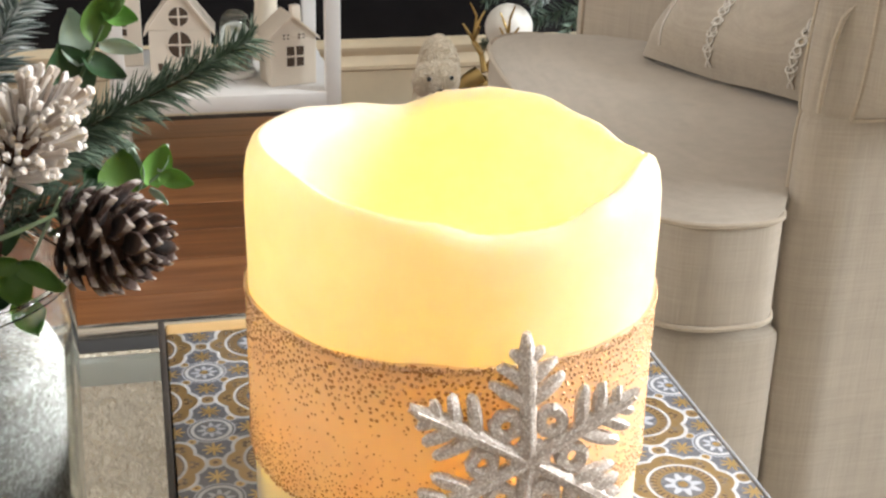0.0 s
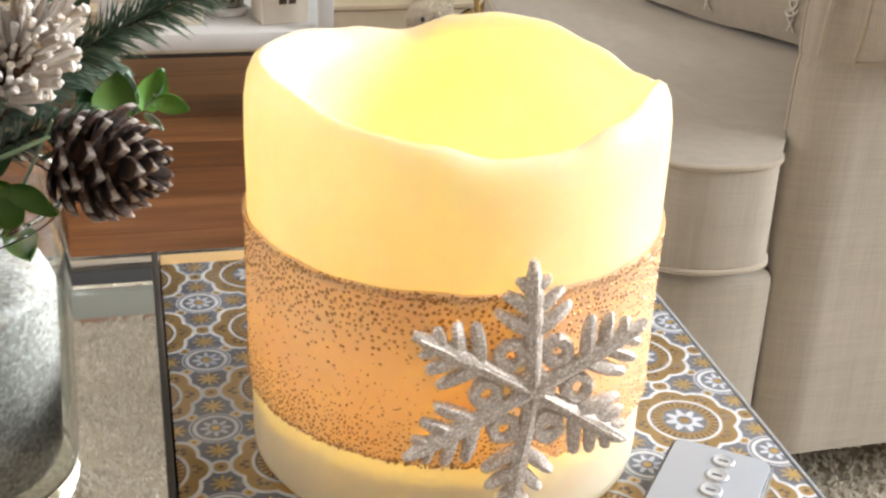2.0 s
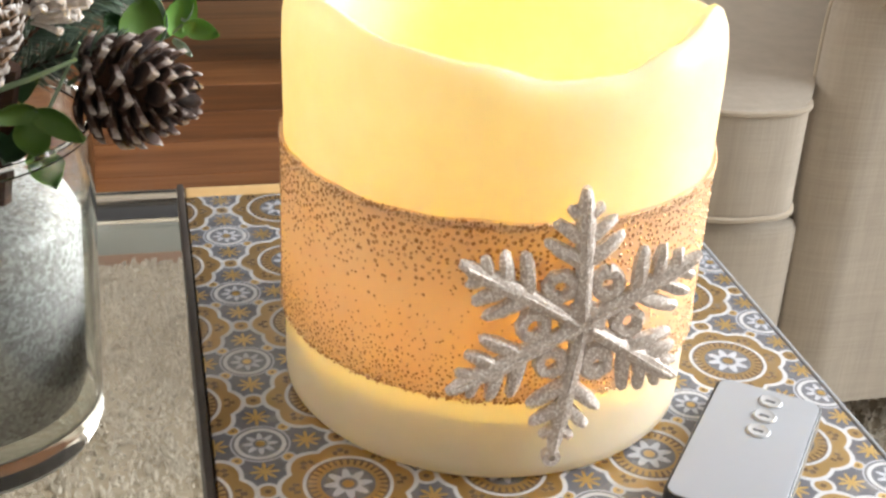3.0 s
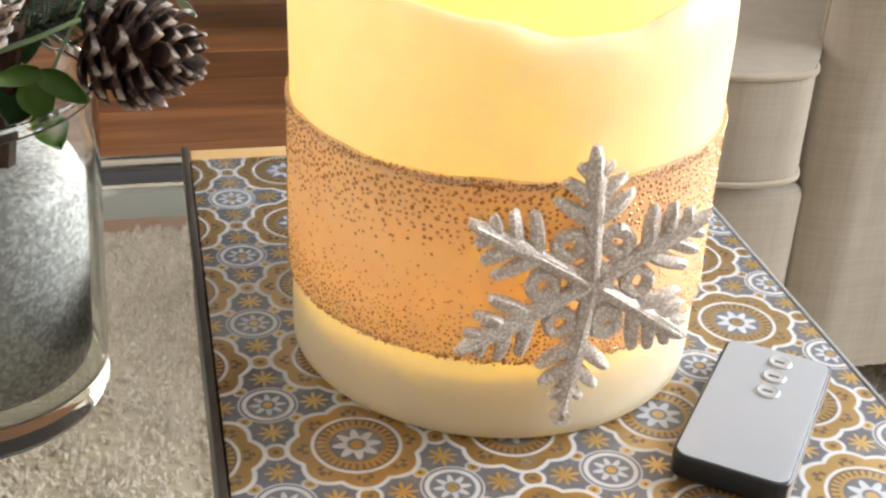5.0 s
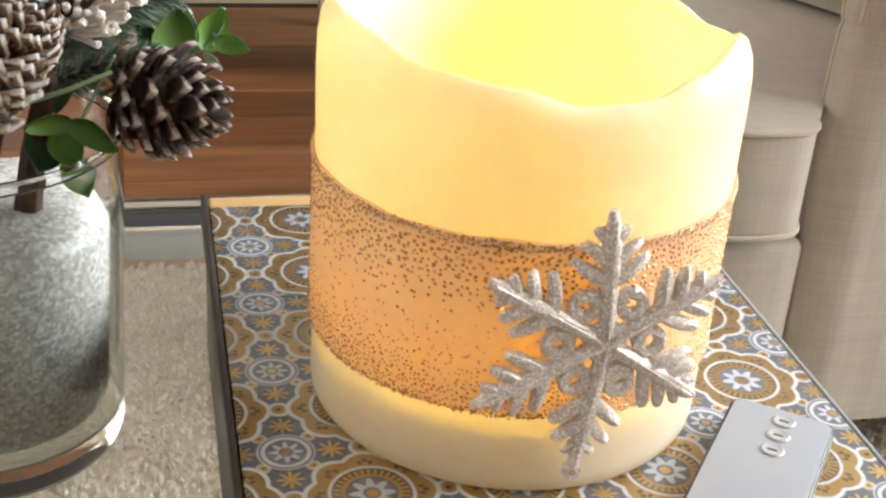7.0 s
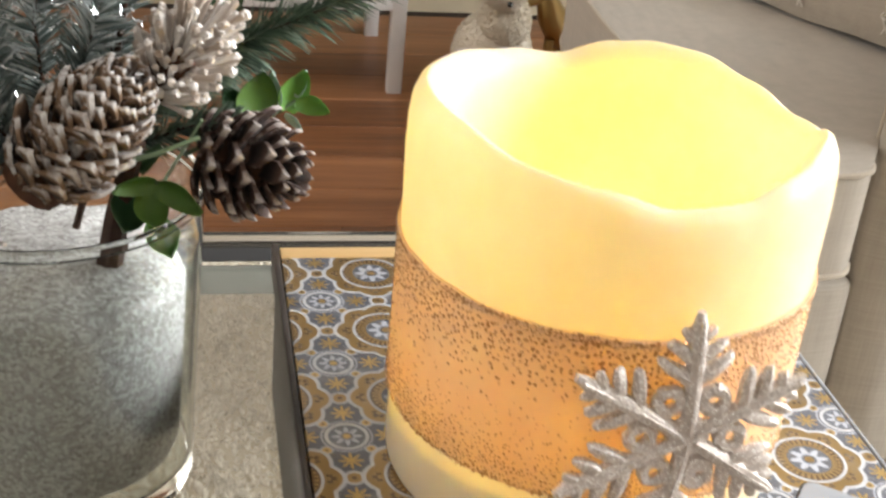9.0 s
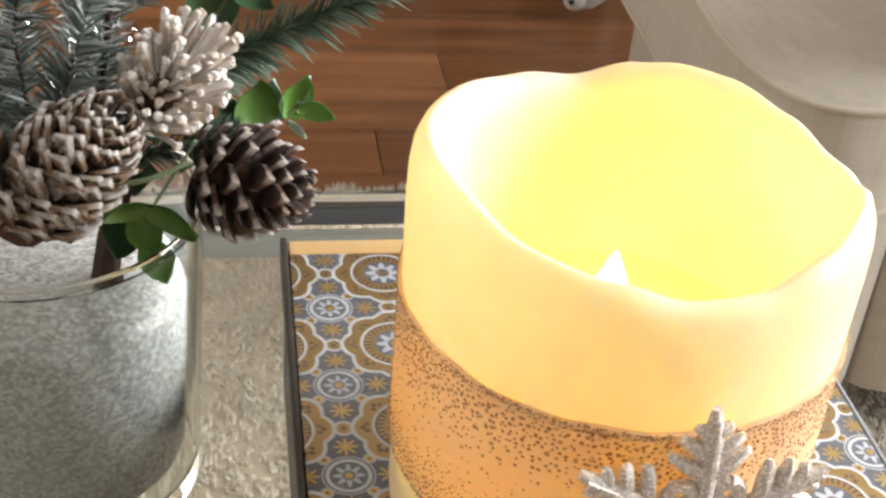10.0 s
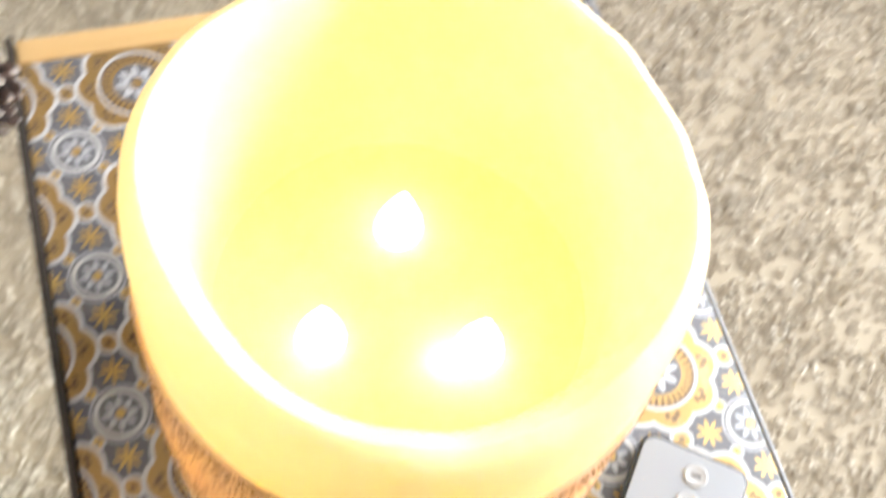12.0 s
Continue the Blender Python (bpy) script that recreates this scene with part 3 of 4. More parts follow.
# an added lamp under the inner floor, off centre, for the band's orange glow
d = bpy.data.lights.new("body_glow_light", 'POINT')
d.energy, d.color, d.shadow_soft_size = 0.046, (1.0, 0.58, 0.20), 0.003
lamp = new("body_glow_light", d)
lamp.location = (AX + 0.008, AY - 0.020, T + 0.063)


def make_snowflake():
    """A moulded six armed flake with paired twigs and rings, fixed to the candle's front."""
    flake = tagged(new("snowflake"), "silver glitter snowflake ornament on the candle front", "ornament")
    flake.matrix_basis = pose(AX + 0.0070, AY - 0.0790, T + 0.0632, -3, 0, 0)
    upright = Matrix(((1, 0, 0, 0), (0, 0, -1, 0), (0, 1, 0, 0), (0, 0, 0, 1)))

    def worn(b):
        for v in b.verts:
            k = noise.noise(v.co * 620) * 0.0011
            v.co += v.co.normalized() * k + Vector((0, 0, noise.noise(v.co * 700) * 0.0009))
        return b

    for deg, L in zip((93, 150, 206, 262, 326, 30), (0.0430, 0.0440, 0.0455, 0.0450, 0.0374, 0.0405)):
        b = bmesh.new()
        spine = [(0.003 + (L - 0.003) * i / 8, 0, 0.0006) for i in range(9)]
        tube(spine, [0.0026, 0.0027, 0.0028, 0.0028, 0.0030, 0.0030, 0.0029, 0.0025, 0.0014], 10, b)
        arm = part("arm", worn(b), silver, flake)
        arm.matrix_basis = upright @ pose(0, 0, 0, 0, 0, deg)
        b = bmesh.new()
        tube([(0.002 + (L - 0.004) * i / 7, 0, 0.0032) for i in range(8)], 0.00075, 5, b)
        part("ridge", worn(b), silver, arm)
        for s in (1, -1):
            for at, ln, w in ((0.46, 0.0118, 0.0024), (0.63, 0.0092, 0.0022), (0.79, 0.0052, 0.0019)):
                x0 = L * at
                b = bmesh.new()
                tube([(x0, 0, 0.0003), (x0 + ln * 0.22, s * ln * 0.36, 0.0006), (x0 + ln * 0.44, s * ln * 0.66, 0.0005), (x0 + ln * 0.64, s * ln * 0.92, 0.0003), (x0 + ln * 0.70, s * ln * 1.0, 0.0)],
                     [w * 1.15, w * 1.1, w * 1.0, w * 0.75, w * 0.35], 7, b)
                part("twig", worn(b), silver, arm)
            b = bmesh.new()
            tube([(L * 0.30 + 0.0037 * math.cos(q), s * 0.0074 + 0.0037 * math.sin(q), 0.0006) for q in np.linspace(0, 2 * math.pi, 15)], 0.0019, 6, b, caps=False)
            part("ring", worn(b), silver, arm)
    hub = part("hub", lathe([(0, -0.002), (0.006, -0.002), (0.0075, 0), (0.0065, 0.0022), (0.003, 0.0026), (0, 0.0024)], 12), silver, flake)
    hub.matrix_basis = upright
    loop = part("hanging_loop", lathe([(0.0012, -0.0014), (0.0030, -0.0014), (0.0030, 0.0014), (0.0012, 0.0014)], 12, close=True), silver, flake)
    loop.matrix_basis = Matrix.Translation((-0.0063, 0, -0.0462)) @ upright


make_snowflake()

# ---- remote control ----
remote = thing("remote_control", "small flat grey and black remote control", "remote control", (0.1555, -0.1898, T), 52.6)


def slab(w, h, r, z0, z1, bevel):
    pts = []
    for cx, cy, a0 in ((w - r, h - r, 0), (-w + r, h - r, 90), (-w + r, -h + r, 180), (w - r, -h + r, 270)):
        pts += [(cx + r * math.cos(radians(a0 + 15 * i)), cy + r * math.sin(radians(a0 + 15 * i))) for i in range(7)]
    return prism(pts, z0, z1, bevel)


part("case", slab(0.0378, 0.0186, 0.0050, 0.0004, 0.0086, 0.0012), plastic, remote, "glossy black plastic case")
part("face", slab(0.0366, 0.0175, 0.0042, 0.0080, 0.0090, 0.0002), grey_film, remote, "matt grey face")
for i in range(3):
    bx = 0.0290 - 0.0097 * i
    btn = part("button", lathe([(0, 0.0086), (0.0036, 0.0086), (0.0040, 0.0092), (0.0034, 0.0097), (0.0022, 0.0093), (0, 0.0094)], 24), button_clear, remote, "clear raised round button")
    btn.matrix_basis = pose(bx, -0.0015, 0) @ Matrix.Diagonal((1.0, 1.04, 1, 1))
    part("mark", box(-0.0004, 0.0004, -0.0016, 0.0016, 0.0093, 0.0096), mark_ink, btn)

# ---- vase and its winter bouquet ----
VX, VY = -0.115, -0.004
vase = thing("vase", "clear glass vase with thick base on the table", "vase", (VX, VY, G + 0.0005))
foot_glass = [(0, 0), (0.052, 0), (0.0565, 0.0015), (0.0582, 0.006), (0.0586, 0.0168), (0, 0.0168)]
wall_glass = [(0.0586, 0.0172), (0.0612, 0.08), (0.0636, 0.1408), (0.0612, 0.1408), (0.0586, 0.08), (0.0560, 0.0172)]
rim_glass = [(0.0612, 0.1411), (0.0636, 0.1411), (0.0644, 0.1448), (0.0634, 0.1466), (0.0618, 0.1452)]
part("glass_base", lathe(foot_glass, 96), vase_glass, vase, "thick clear base").visible_shadow = False
part("glass_wall", lathe(wall_glass, 96, close=True), vase_glass, vase).visible_shadow = False
part("glass_rim", lathe(rim_glass, 96, close=True), vase_glass, vase).visible_shadow = False
fill = thing("fake_snow", "white fake snow filling the glass vase", "fake snow", (VX, VY, G))


def heap(a, r, z):
    return r, z + (0.003 * noise.noise(Vector((math.cos(a) * 3, math.sin(a) * 3, r * 60))) if z > 0.1 and r > 0.015 else 0.0)


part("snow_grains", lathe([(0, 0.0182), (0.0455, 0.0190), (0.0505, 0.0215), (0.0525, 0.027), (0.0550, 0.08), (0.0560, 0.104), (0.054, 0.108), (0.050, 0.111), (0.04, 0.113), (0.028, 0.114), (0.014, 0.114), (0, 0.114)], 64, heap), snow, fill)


def cone_scale_mesh(material, name):
    """One woody scale: narrow at the root, broad and hooked at the tip, with thickness. About one unit long, along y."""
    b = bmesh.new()
    rows = [(0.0, 0.16, 0.0), (0.35, 0.30, 0.02), (0.65, 0.46, 0.07), (0.85, 0.44, 0.15), (0.97, 0.26, 0.23), (1.02, 0.10, 0.27)]
    up, low = [], []
    for y, w, z in rows:
        up.append([b.verts.new((w * s, y - 0.05 * s * s, z - 0.10 * s * s)) for s in (-1, -0.5, 0, 0.5, 1)])
        low.append([b.verts.new((w * s * 0.94, y - 0.05 * s * s, z - 0.10 * s * s - 0.10 - 0.04 * (1 - abs(s)))) for s in (-1, -0.5, 0, 0.5, 1)])
    for g, flip in ((up, 1), (low, -1)):
        for p, q in zip(g, g[1:]):
            for i in range(4):
                b.faces.new((p[i], p[i + 1], q[i + 1], q[i])[::flip])
    rim_u = [r[0] for r in up] + up[-1][1:] + [r[-1] for r in up[::-1]][1:]
    rim_l = [r[0] for r in low] + low[-1][1:] + [r[-1] for r in low[::-1]][1:]
    for i in range(len(rim_u) - 1):
        b.faces.new((rim_u[i], rim_u[i + 1], rim_l[i + 1], rim_l[i]))
    return mesh_of(b, material, True, name)


def pine_cone(label, centre, axis, length, width, mesh, core_mat, count, opening, wide=0.9, jitter=9, fine=1.0, group="pine cones"):
    """A cone along its axis from stem to tip, its scales in a golden spiral."""
    ax = Vector(axis).normalized()
    e = thing("pine_cone", label, "pine cone", group=group)
    e.matrix_basis = Matrix.Translation(centre) @ ax.to_track_quat('Z', 'Y').to_matrix().to_4x4()
    core = [(0, -length * 0.48), (width * (0.62 - 0.42 * fine), -length * 0.46), (width * (0.76 - 0.50 * fine), -length * 0.2), (width * (0.62 - 0.42 * fine), length * 0.15), (width * (0.36 - 0.26 * fine), length * 0.38), (0, length * 0.45)]
    part("core", lathe(core, 12), core_mat, e)
    rng = random.Random(count)
    for i in range(count):
        s = (i + 0.5) / count
        z = length * (-0.46 + 0.88 * s)
        prof = math.sin(math.pi * (0.16 + 0.80 * s) ** 0.85) ** 0.8
        size = width * 0.5 * (0.30 + 0.62 * prof) * fine
        tilt = math.radians(opening * (1 - s) + 62 * s * s + rng.uniform(-jitter, jitter) - 4)
        sc = new("scale", mesh)
        sc.parent = e
        sc.matrix_basis = (pose(0, 0, z, 0, 0, math.degrees(i * 2.39996)) @ Matrix.Translation((0, width * 0.06 + width * 0.40 * (1 - fine) * prof, 0)) @ Matrix.Rotation(tilt, 4, 'X')
                           @ Matrix.Diagonal((size * wide, size * rng.uniform(0.86, 1.14), size * 0.9, 1)))
    return e


brown_scale = cone_scale_mesh(scale_brown, "scale")
white_scale = cone_scale_mesh(scale_frost, "scale")
pine_cone("dark brown open pine cone with pale scale tips", (-0.0345, -0.020, 0.5760), (0.86, -0.30, -0.10), 0.040, 0.047, brown_scale, bark, 66, 8, 0.58)
pine_cone("snow dusted brown pine cone over the vase rim", (-0.096, -0.058, 0.6045), (0.66, -0.16, 0.80), 0.064, 0.047, white_scale, bark, 210, 46, 0.74, 14, 0.86)
pine_cone("snow dusted brown pine cone over the vase rim", (-0.150, -0.060, 0.590), (-0.5, -0.5, 0.5), 0.050, 0.042, white_scale, bark, 110, 46, 0.66, 12)


def frosted_head(centre, axis, size, count, seed):
    """A frosted head of short knobbed stalks."""
    rng = random.Random(seed)
    ax = Vector(axis).normalized()
    e = thing("frosted_flower_head", "whitened dried flower head of knobbed stalks", "dried flower", group="frosted heads")
    e.matrix_basis = Matrix.Translation(centre) @ ax.to_track_quat('Z', 'Y').to_matrix().to_4x4()
    b = bmesh.new()
    for i in range(count):
        s = (i + 0.5) / count
        ph = i * 2.39996 + rng.uniform(-0.5, 0.5)
        rise = rng.uniform(0.35, 0.75) + 1.5 * s * s
        d = Vector((math.cos(ph), math.sin(ph), rise)).normalized()
        p = Vector((0, 0, size * (-0.75 + 1.35 * s))) + Vector((math.cos(ph), math.sin(ph), 0)) * size * 0.18
        L = size * rng.uniform(0.42, 0.78)
        r = size * rng.uniform(0.034, 0.052)
        bend = Vector((rng.gauss(0, 0.06), rng.gauss(0, 0.06), 0.10 + rng.gauss(0, 0.05))) * size
        knob = r * rng.uniform(1.25, 1.7)
        pts = [p, p + d * L * 0.5 + bend * 0.3, p + d * L * 0.80 + bend * 0.7, p + d * L * 0.90 + bend * 0.9, p + d * L + bend, p + d * L * 1.05 + bend, p + d * L * 1.075 + bend]
        tube(pts, [r * 0.7, r * 0.9, r, r * 1.2, knob, knob * 0.75, knob * 0.3], 8, b)
    for v in b.verts:
        v.co += Vector((noise.noise(v.co * 900), noise.noise(v.co * 900 + Vector((7, 0, 0))), noise.noise(v.co * 900 + Vector((0, 7, 0))))) * size * 0.035
    tagged(part("floret_mass", b, floret, e, "whitened knobbed stalks"), kind="stuff")
    part("heart", lathe([(0, -size * 0.5), (size * 0.3, -size * 0.35), (size * 0.42, 0), (size * 0.3, size * 0.3), (0, size * 0.5)], 16), bark, e)
    stem = bmesh.new()
    tube([(0, 0, -size * 0.4), (0, 0, -size * 1.9)], 0.0014, 6, stem)
    part("stem", stem, bark, e)


frosted_head((-0.0625, -0.040, 0.6250), (0.45, -0.15, 0.80), 0.0235, 190, 3)
frosted_head((-0.142, -0.050, 0.560), (-0.2, -0.8, 0.3), 0.0200, 90, 4)


def fir_sprig(label, points, needle, count, material, seed, spread=0.9, group="fir sprigs", flat=0.35, w=0.00042):
    """A sprig: a bending stem with needles on all sides, thinner above and below."""
    rng = random.Random(seed)
    e = thing("fir_sprig", label, "fir sprig", group=group)
    pts = [Vector(p) for p in points]
    n = len(pts) - 1

    def at(s):
        q = min(int(s * n), n - 1)
        return pts[q].lerp(pts[q + 1], s * n - q), (pts[q + 1] - pts[q]).normalized()

    st = bmesh.new()
    tube([at(i / 10)[0] for i in range(11)], [0.0011 - 0.00007 * i for i in range(11)], 6, st)
    part("stem", st, bark, e)
    vs, fs = [], []
    for i in range(count):
        s = (i + rng.random()) / count
        p, d = at(0.04 + 0.96 * s)
        q = rng.uniform(0, 2 * math.pi)
        o = d.orthogonal().normalized()
        o2 = d.cross(o)
        if abs(o2.z) > abs(o.z):
            o, o2 = o2, o
        side = (o * math.cos(q) * flat + o2 * math.sin(q)).normalized()
        way = (side * spread + d * rng.uniform(0.5, 0.9)).normalized()
        L = needle * rng.uniform(0.75, 1.1) * (1 - 0.35 * s ** 3)
        a = way.orthogonal().normalized()
        c = way.cross(a)
        o_ = len(vs)
        bend = Vector((0, 0, -0.12 * L))
        for k in range(3):
            r = 2 * math.pi * k / 3
            vs.append(tuple(p + (a * math.cos(r) + c * math.sin(r)) * w))
        for k in range(3):
            r = 2 * math.pi * k / 3
            vs.append(tuple(p + way * L * 0.6 + bend * 0.3 + (a * math.cos(r) + c * math.sin(r)) * w * 1.15))
        vs.append(tuple(p + way * L + bend))
        for k in range(3):
            j = (k + 1) % 3
            fs += [(o_ + k, o_ + j, o_ + 3 + j, o_ + 3 + k), (o_ + 3 + k, o_ + 3 + j, o_ + 6)]
    me = bpy.data.meshes.new("needles")
    me.from_pydata(vs, [], fs)
    me.materials.append(material.m)
    ob = new("needles", me)
    ob.parent = e
    tagged(ob, kind="stuff")
    return e


fir_sprig("dark green artificial fir sprig reaching over the table", [(-0.078, -0.008, 0.588), (-0.054, 0.003, 0.609), (-0.031, 0.005, 0.6215), (0.000, 0.006, 0.635), (0.027, 0.007, 0.650)], 0.0195, 860, needle_green, 1, w=0.00036)
fir_sprig("dark green artificial fir sprig in the vase", [(-0.085, 0.002, 0.580), (-0.055, 0.020, 0.600), (-0.030, 0.035, 0.602)], 0.017, 330, needle_green, 2)
fir_sprig("dark green artificial fir sprig in the vase", [(-0.09, -0.01, 0.575), (-0.060, -0.012, 0.588), (-0.040, -0.008, 0.590)], 0.015, 260, needle_green, 21)
spots = [((-0.095, 0.000, 0.57), (-0.085, 0.010, 0.63), (-0.060, 0.016, 0.672)), ((-0.11, -0.01, 0.57), (-0.115, -0.012, 0.63), (-0.105, -0.015, 0.685)),
         ((-0.12, -0.01, 0.57), (-0.135, -0.020, 0.62), (-0.145, -0.030, 0.67)), ((-0.12, 0.01, 0.57), (-0.14, 0.020, 0.63), (-0.15, 0.030, 0.69)),
         ((-0.13, -0.01, 0.57), (-0.165, -0.030, 0.60), (-0.19, -0.045, 0.625)), ((-0.10, 0.01, 0.58), (-0.09, 0.035, 0.63), (-0.085, 0.055, 0.69)),
         ((-0.10, -0.02, 0.575), (-0.100, -0.030, 0.61), (-0.085, -0.028, 0.655)), ((-0.11, -0.02, 0.575), (-0.13, -0.04, 0.60), (-0.145, -0.05, 0.635))]
for k, pts in enumerate(spots):
    fir_sprig("frosted grey green fir sprig with icy needles", pts, 0.021, 430, needle_frost, 30 + k, group="frosted sprigs", flat=0.9, w=0.0005)


def make_tinsel():
    rng = random.Random(8)
    e = thing("tinsel", "icy silver tinsel among the frosted sprigs", "tinsel", kind="stuff")
    b = bmesh.new()
    for _ in range(1100):
        p = Vector((rng.gauss(-0.105, 0.032), rng.gauss(-0.005, 0.022), rng.gauss(0.642, 0.026)))
        if p.z < 0.59 or p.x > -0.07:
            continue
        d = Vector((rng.gauss(0, 1), rng.gauss(0, 1), rng.gauss(0, 1))).normalized() * rng.uniform(0.0015, 0.0035)
        s = d.orthogonal().normalized() * 0.0002
        h = d.cross(s).normalized() * 0.0002
        q = [b.verts.new(p + x) for x in (s, -s, d - s * 0.6, d + s * 0.6)]
        r = [b.verts.new(v.co + h) for v in q]
        b.faces.new(q), b.faces.new(r[::-1])
        for i in range(4):
            b.faces.new((q[i], q[(i + 1) % 4], r[(i + 1) % 4], r[i]))
    part("strands", b, tinsel, e, smooth=False)


make_tinsel()


def leaf_mesh(material, name="leaf", cup=0.16, width=0.72):
    """An oval leaf, one unit long from its root along y, cupped, with a sunken midrib and thickness."""
    b = bmesh.new()
    ny, nx = 8, 4
    grids = []
    for dz in (0.0, -0.018):
        g = []
        for i in range(ny + 1):
            s = i / ny
            w = width * 0.5 * math.sin(math.pi * min(1, 0.04 + 0.96 * s) ** 0.82) ** 0.75 + 0.012
            g.append([b.verts.new((w * k, s, cup * (k * k * 0.8 - 0.4 * math.sin(math.pi * s)) - 0.02 * (1 - abs(k)) + 0.10 * s * s + dz)) for k in [(-1 + 2 * j / nx) for j in range(nx + 1)]])
        grids.append(g)
    for g, flip in zip(grids, (1, -1)):
        for p, q in zip(g, g[1:]):
            for j in range(nx):
                b.faces.new((p[j], p[j + 1], q[j + 1], q[j])[::flip])
    edge = lambda g: [r[0] for r in g] + g[-1][1:] + [r[-1] for r in g[::-1]][1:] + g[0][::-1][1:-1]
    u, l = edge(grids[0]), edge(grids[1])
    for i in range(len(u)):
        j = (i + 1) % len(u)
        b.faces.new((u[i], u[j], l[j], l[i]))
    return mesh_of(b, material, True, name)


LEAF = {"d": leaf_mesh(leaf_dark), "g": leaf_mesh(leaf_light), "m": leaf_mesh(leaf_mid), "p": leaf_mesh(leaf_pale)}


def eucalyptus(label, stem, leaves):
    """A sprig: stem points, then leaves as (root, tip, size across, turn about the leaf's own length, tone)."""
    e = thing("eucalyptus_sprig", label, "leaf sprig", group="eucalyptus sprigs")
    b = bmesh.new()
    tube(stem, [0.0011 - 0.0005 * i / len(stem) for i in range(len(stem))], 6, b)
    part("stem", b, stem_green, e)
    for root, tip, wide, turn, tone in leaves:
        r, t = Vector(root), Vector(tip)
        L = (t - r).length
        lf = new("leaf", LEAF[tone])
        lf.parent = e
        d = (t - r).normalized()
        side = d.cross(Vector((0.15, -1.0, 0.30))).normalized()
        turned = Matrix((side, d, side.cross(d))).transposed().to_4x4()
        lf.matrix_basis = Matrix.Translation(r) @ turned @ pose(0, 0, 0, 0, turn, 0) @ Matrix.Diagonal((L * wide, L, L, 1))


eucalyptus("bright green small leaved eucalyptus sprig", [(-0.060, -0.010, 0.575), (-0.036, 0.004, 0.583), (-0.020, 0.010, 0.587), (-0.014, 0.012, 0.591)], [
    ((-0.032, 0.004, 0.584), (-0.0295, 0.008, 0.6055), 1.15, 14, "m"), ((-0.024, 0.009, 0.585), (-0.0228, 0.011, 0.6045), 0.62, -30, "p"),
    ((-0.018, 0.010, 0.587), (-0.0118, 0.012, 0.6055), 1.0, 20, "g"), ((-0.013, 0.012, 0.592), (-0.0085, 0.014, 0.6035), 0.5, -45, "p"),
    ((-0.014, 0.012, 0.591), (0.0005, 0.0125, 0.5870), 0.85, 25, "g"), ((-0.018, 0.010, 0.586), (-0.0105, 0.010, 0.5790), 0.55, 40, "p"),
    ((-0.036, 0.004, 0.583), (-0.046, 0.002, 0.600), 0.9, 25, "d"), ((-0.040, 0.000, 0.580), (-0.052, -0.006, 0.590), 0.7, -35, "d")])
eucalyptus("dark green eucalyptus sprig hanging into the vase", [(-0.085, -0.015, 0.560), (-0.078, -0.026, 0.568), (-0.070, -0.032, 0.573)], [
    ((-0.071, -0.032, 0.573), (-0.052, -0.038, 0.5645), 0.75, 35, "m"), ((-0.070, -0.032, 0.573), (-0.088, -0.040, 0.575), 0.65, -30, "m"),
    ((-0.075, -0.030, 0.568), (-0.070, -0.041, 0.556), 1.1, -15, "m"), ((-0.080, -0.024, 0.565), (-0.084, -0.040, 0.554), 1.1, -10, "d"),
    ((-0.072, -0.032, 0.557), (-0.065, -0.043, 0.545), 1.0, -10, "g"), ((-0.078, -0.026, 0.575), (-0.070, -0.030, 0.590), 0.7, 40, "d")])
eucalyptus("green eucalyptus sprig above the bouquet", [(-0.080, 0.00, 0.585), (-0.056, 0.002, 0.615), (-0.042, 0.004, 0.638), (-0.032, 0.005, 0.658)], [
    ((-0.044, 0.003, 0.629), (-0.0510, 0.001, 0.6525), 1.25, 12, "d"), ((-0.041, 0.004, 0.646), (-0.0255, 0.002, 0.6355), 0.80, -28, "d"),
    ((-0.036, 0.004, 0.652), (-0.0335, 0.003, 0.672), 0.95, 22, "m"), ((-0.032, 0.005, 0.664), (-0.0185, 0.004, 0.659), 0.95, -18, "g"),
    ((-0.034, 0.005, 0.651), (-0.0175, 0.008, 0.6480), 0.62, 35, "p"), ((-0.042, 0.004, 0.642), (-0.046, 0.009, 0.664), 0.85, 20, "p"),
    ((-0.060, 0.000, 0.612), (-0.072, -0.006, 0.630), 0.8, 30, "d"), ((-0.032, 0.005, 0.660), (-0.020, 0.006, 0.676), 0.7, -35, "m")])


def twig(points, radius, label, material=bark):
    e = thing("twig", label, "twig", group="bare twigs")
    b = bmesh.new()
    n = len(points)
    tube(points, [radius * (1 - 0.5 * i / n) for i in range(n)], 7, b)
    part("branch", b, material, e)


twig([(-0.092, -0.014, 0.520), (-0.086, -0.022, 0.556), (-0.078, -0.030, 0.590)], 0.0060, "rough dark brown twig standing in the snow")
twig([(-0.104, -0.005, 0.540), (-0.088, -0.018, 0.600), (-0.076, -0.028, 0.672)], 0.0016, "thin brown twig standing in the bouquet")
twig([(-0.070, -0.010, 0.560), (-0.060, -0.020, 0.582), (-0.053, -0.026, 0.597)], 0.0008, "thin pale green wire twig", wire_green)
twig([(-0.086, -0.030, 0.580), (-0.070, -0.038, 0.588), (-0.054, -0.036, 0.594)], 0.0012, "thin pale green wire twig", wire_green)

# ---- sofa ----
sofa = thing("sofa", "beige linen sofa with rolled arms and piped cushion", "sofa")


def edge_piping(outline, z, radius, name="piping"):
    b = bmesh.new()
    pts = [(x, y, z) for x, y in outline]
    tube(pts + pts[:2], radius, 7, b, caps=False)
    return part(name, b, piping_linen, cushion)


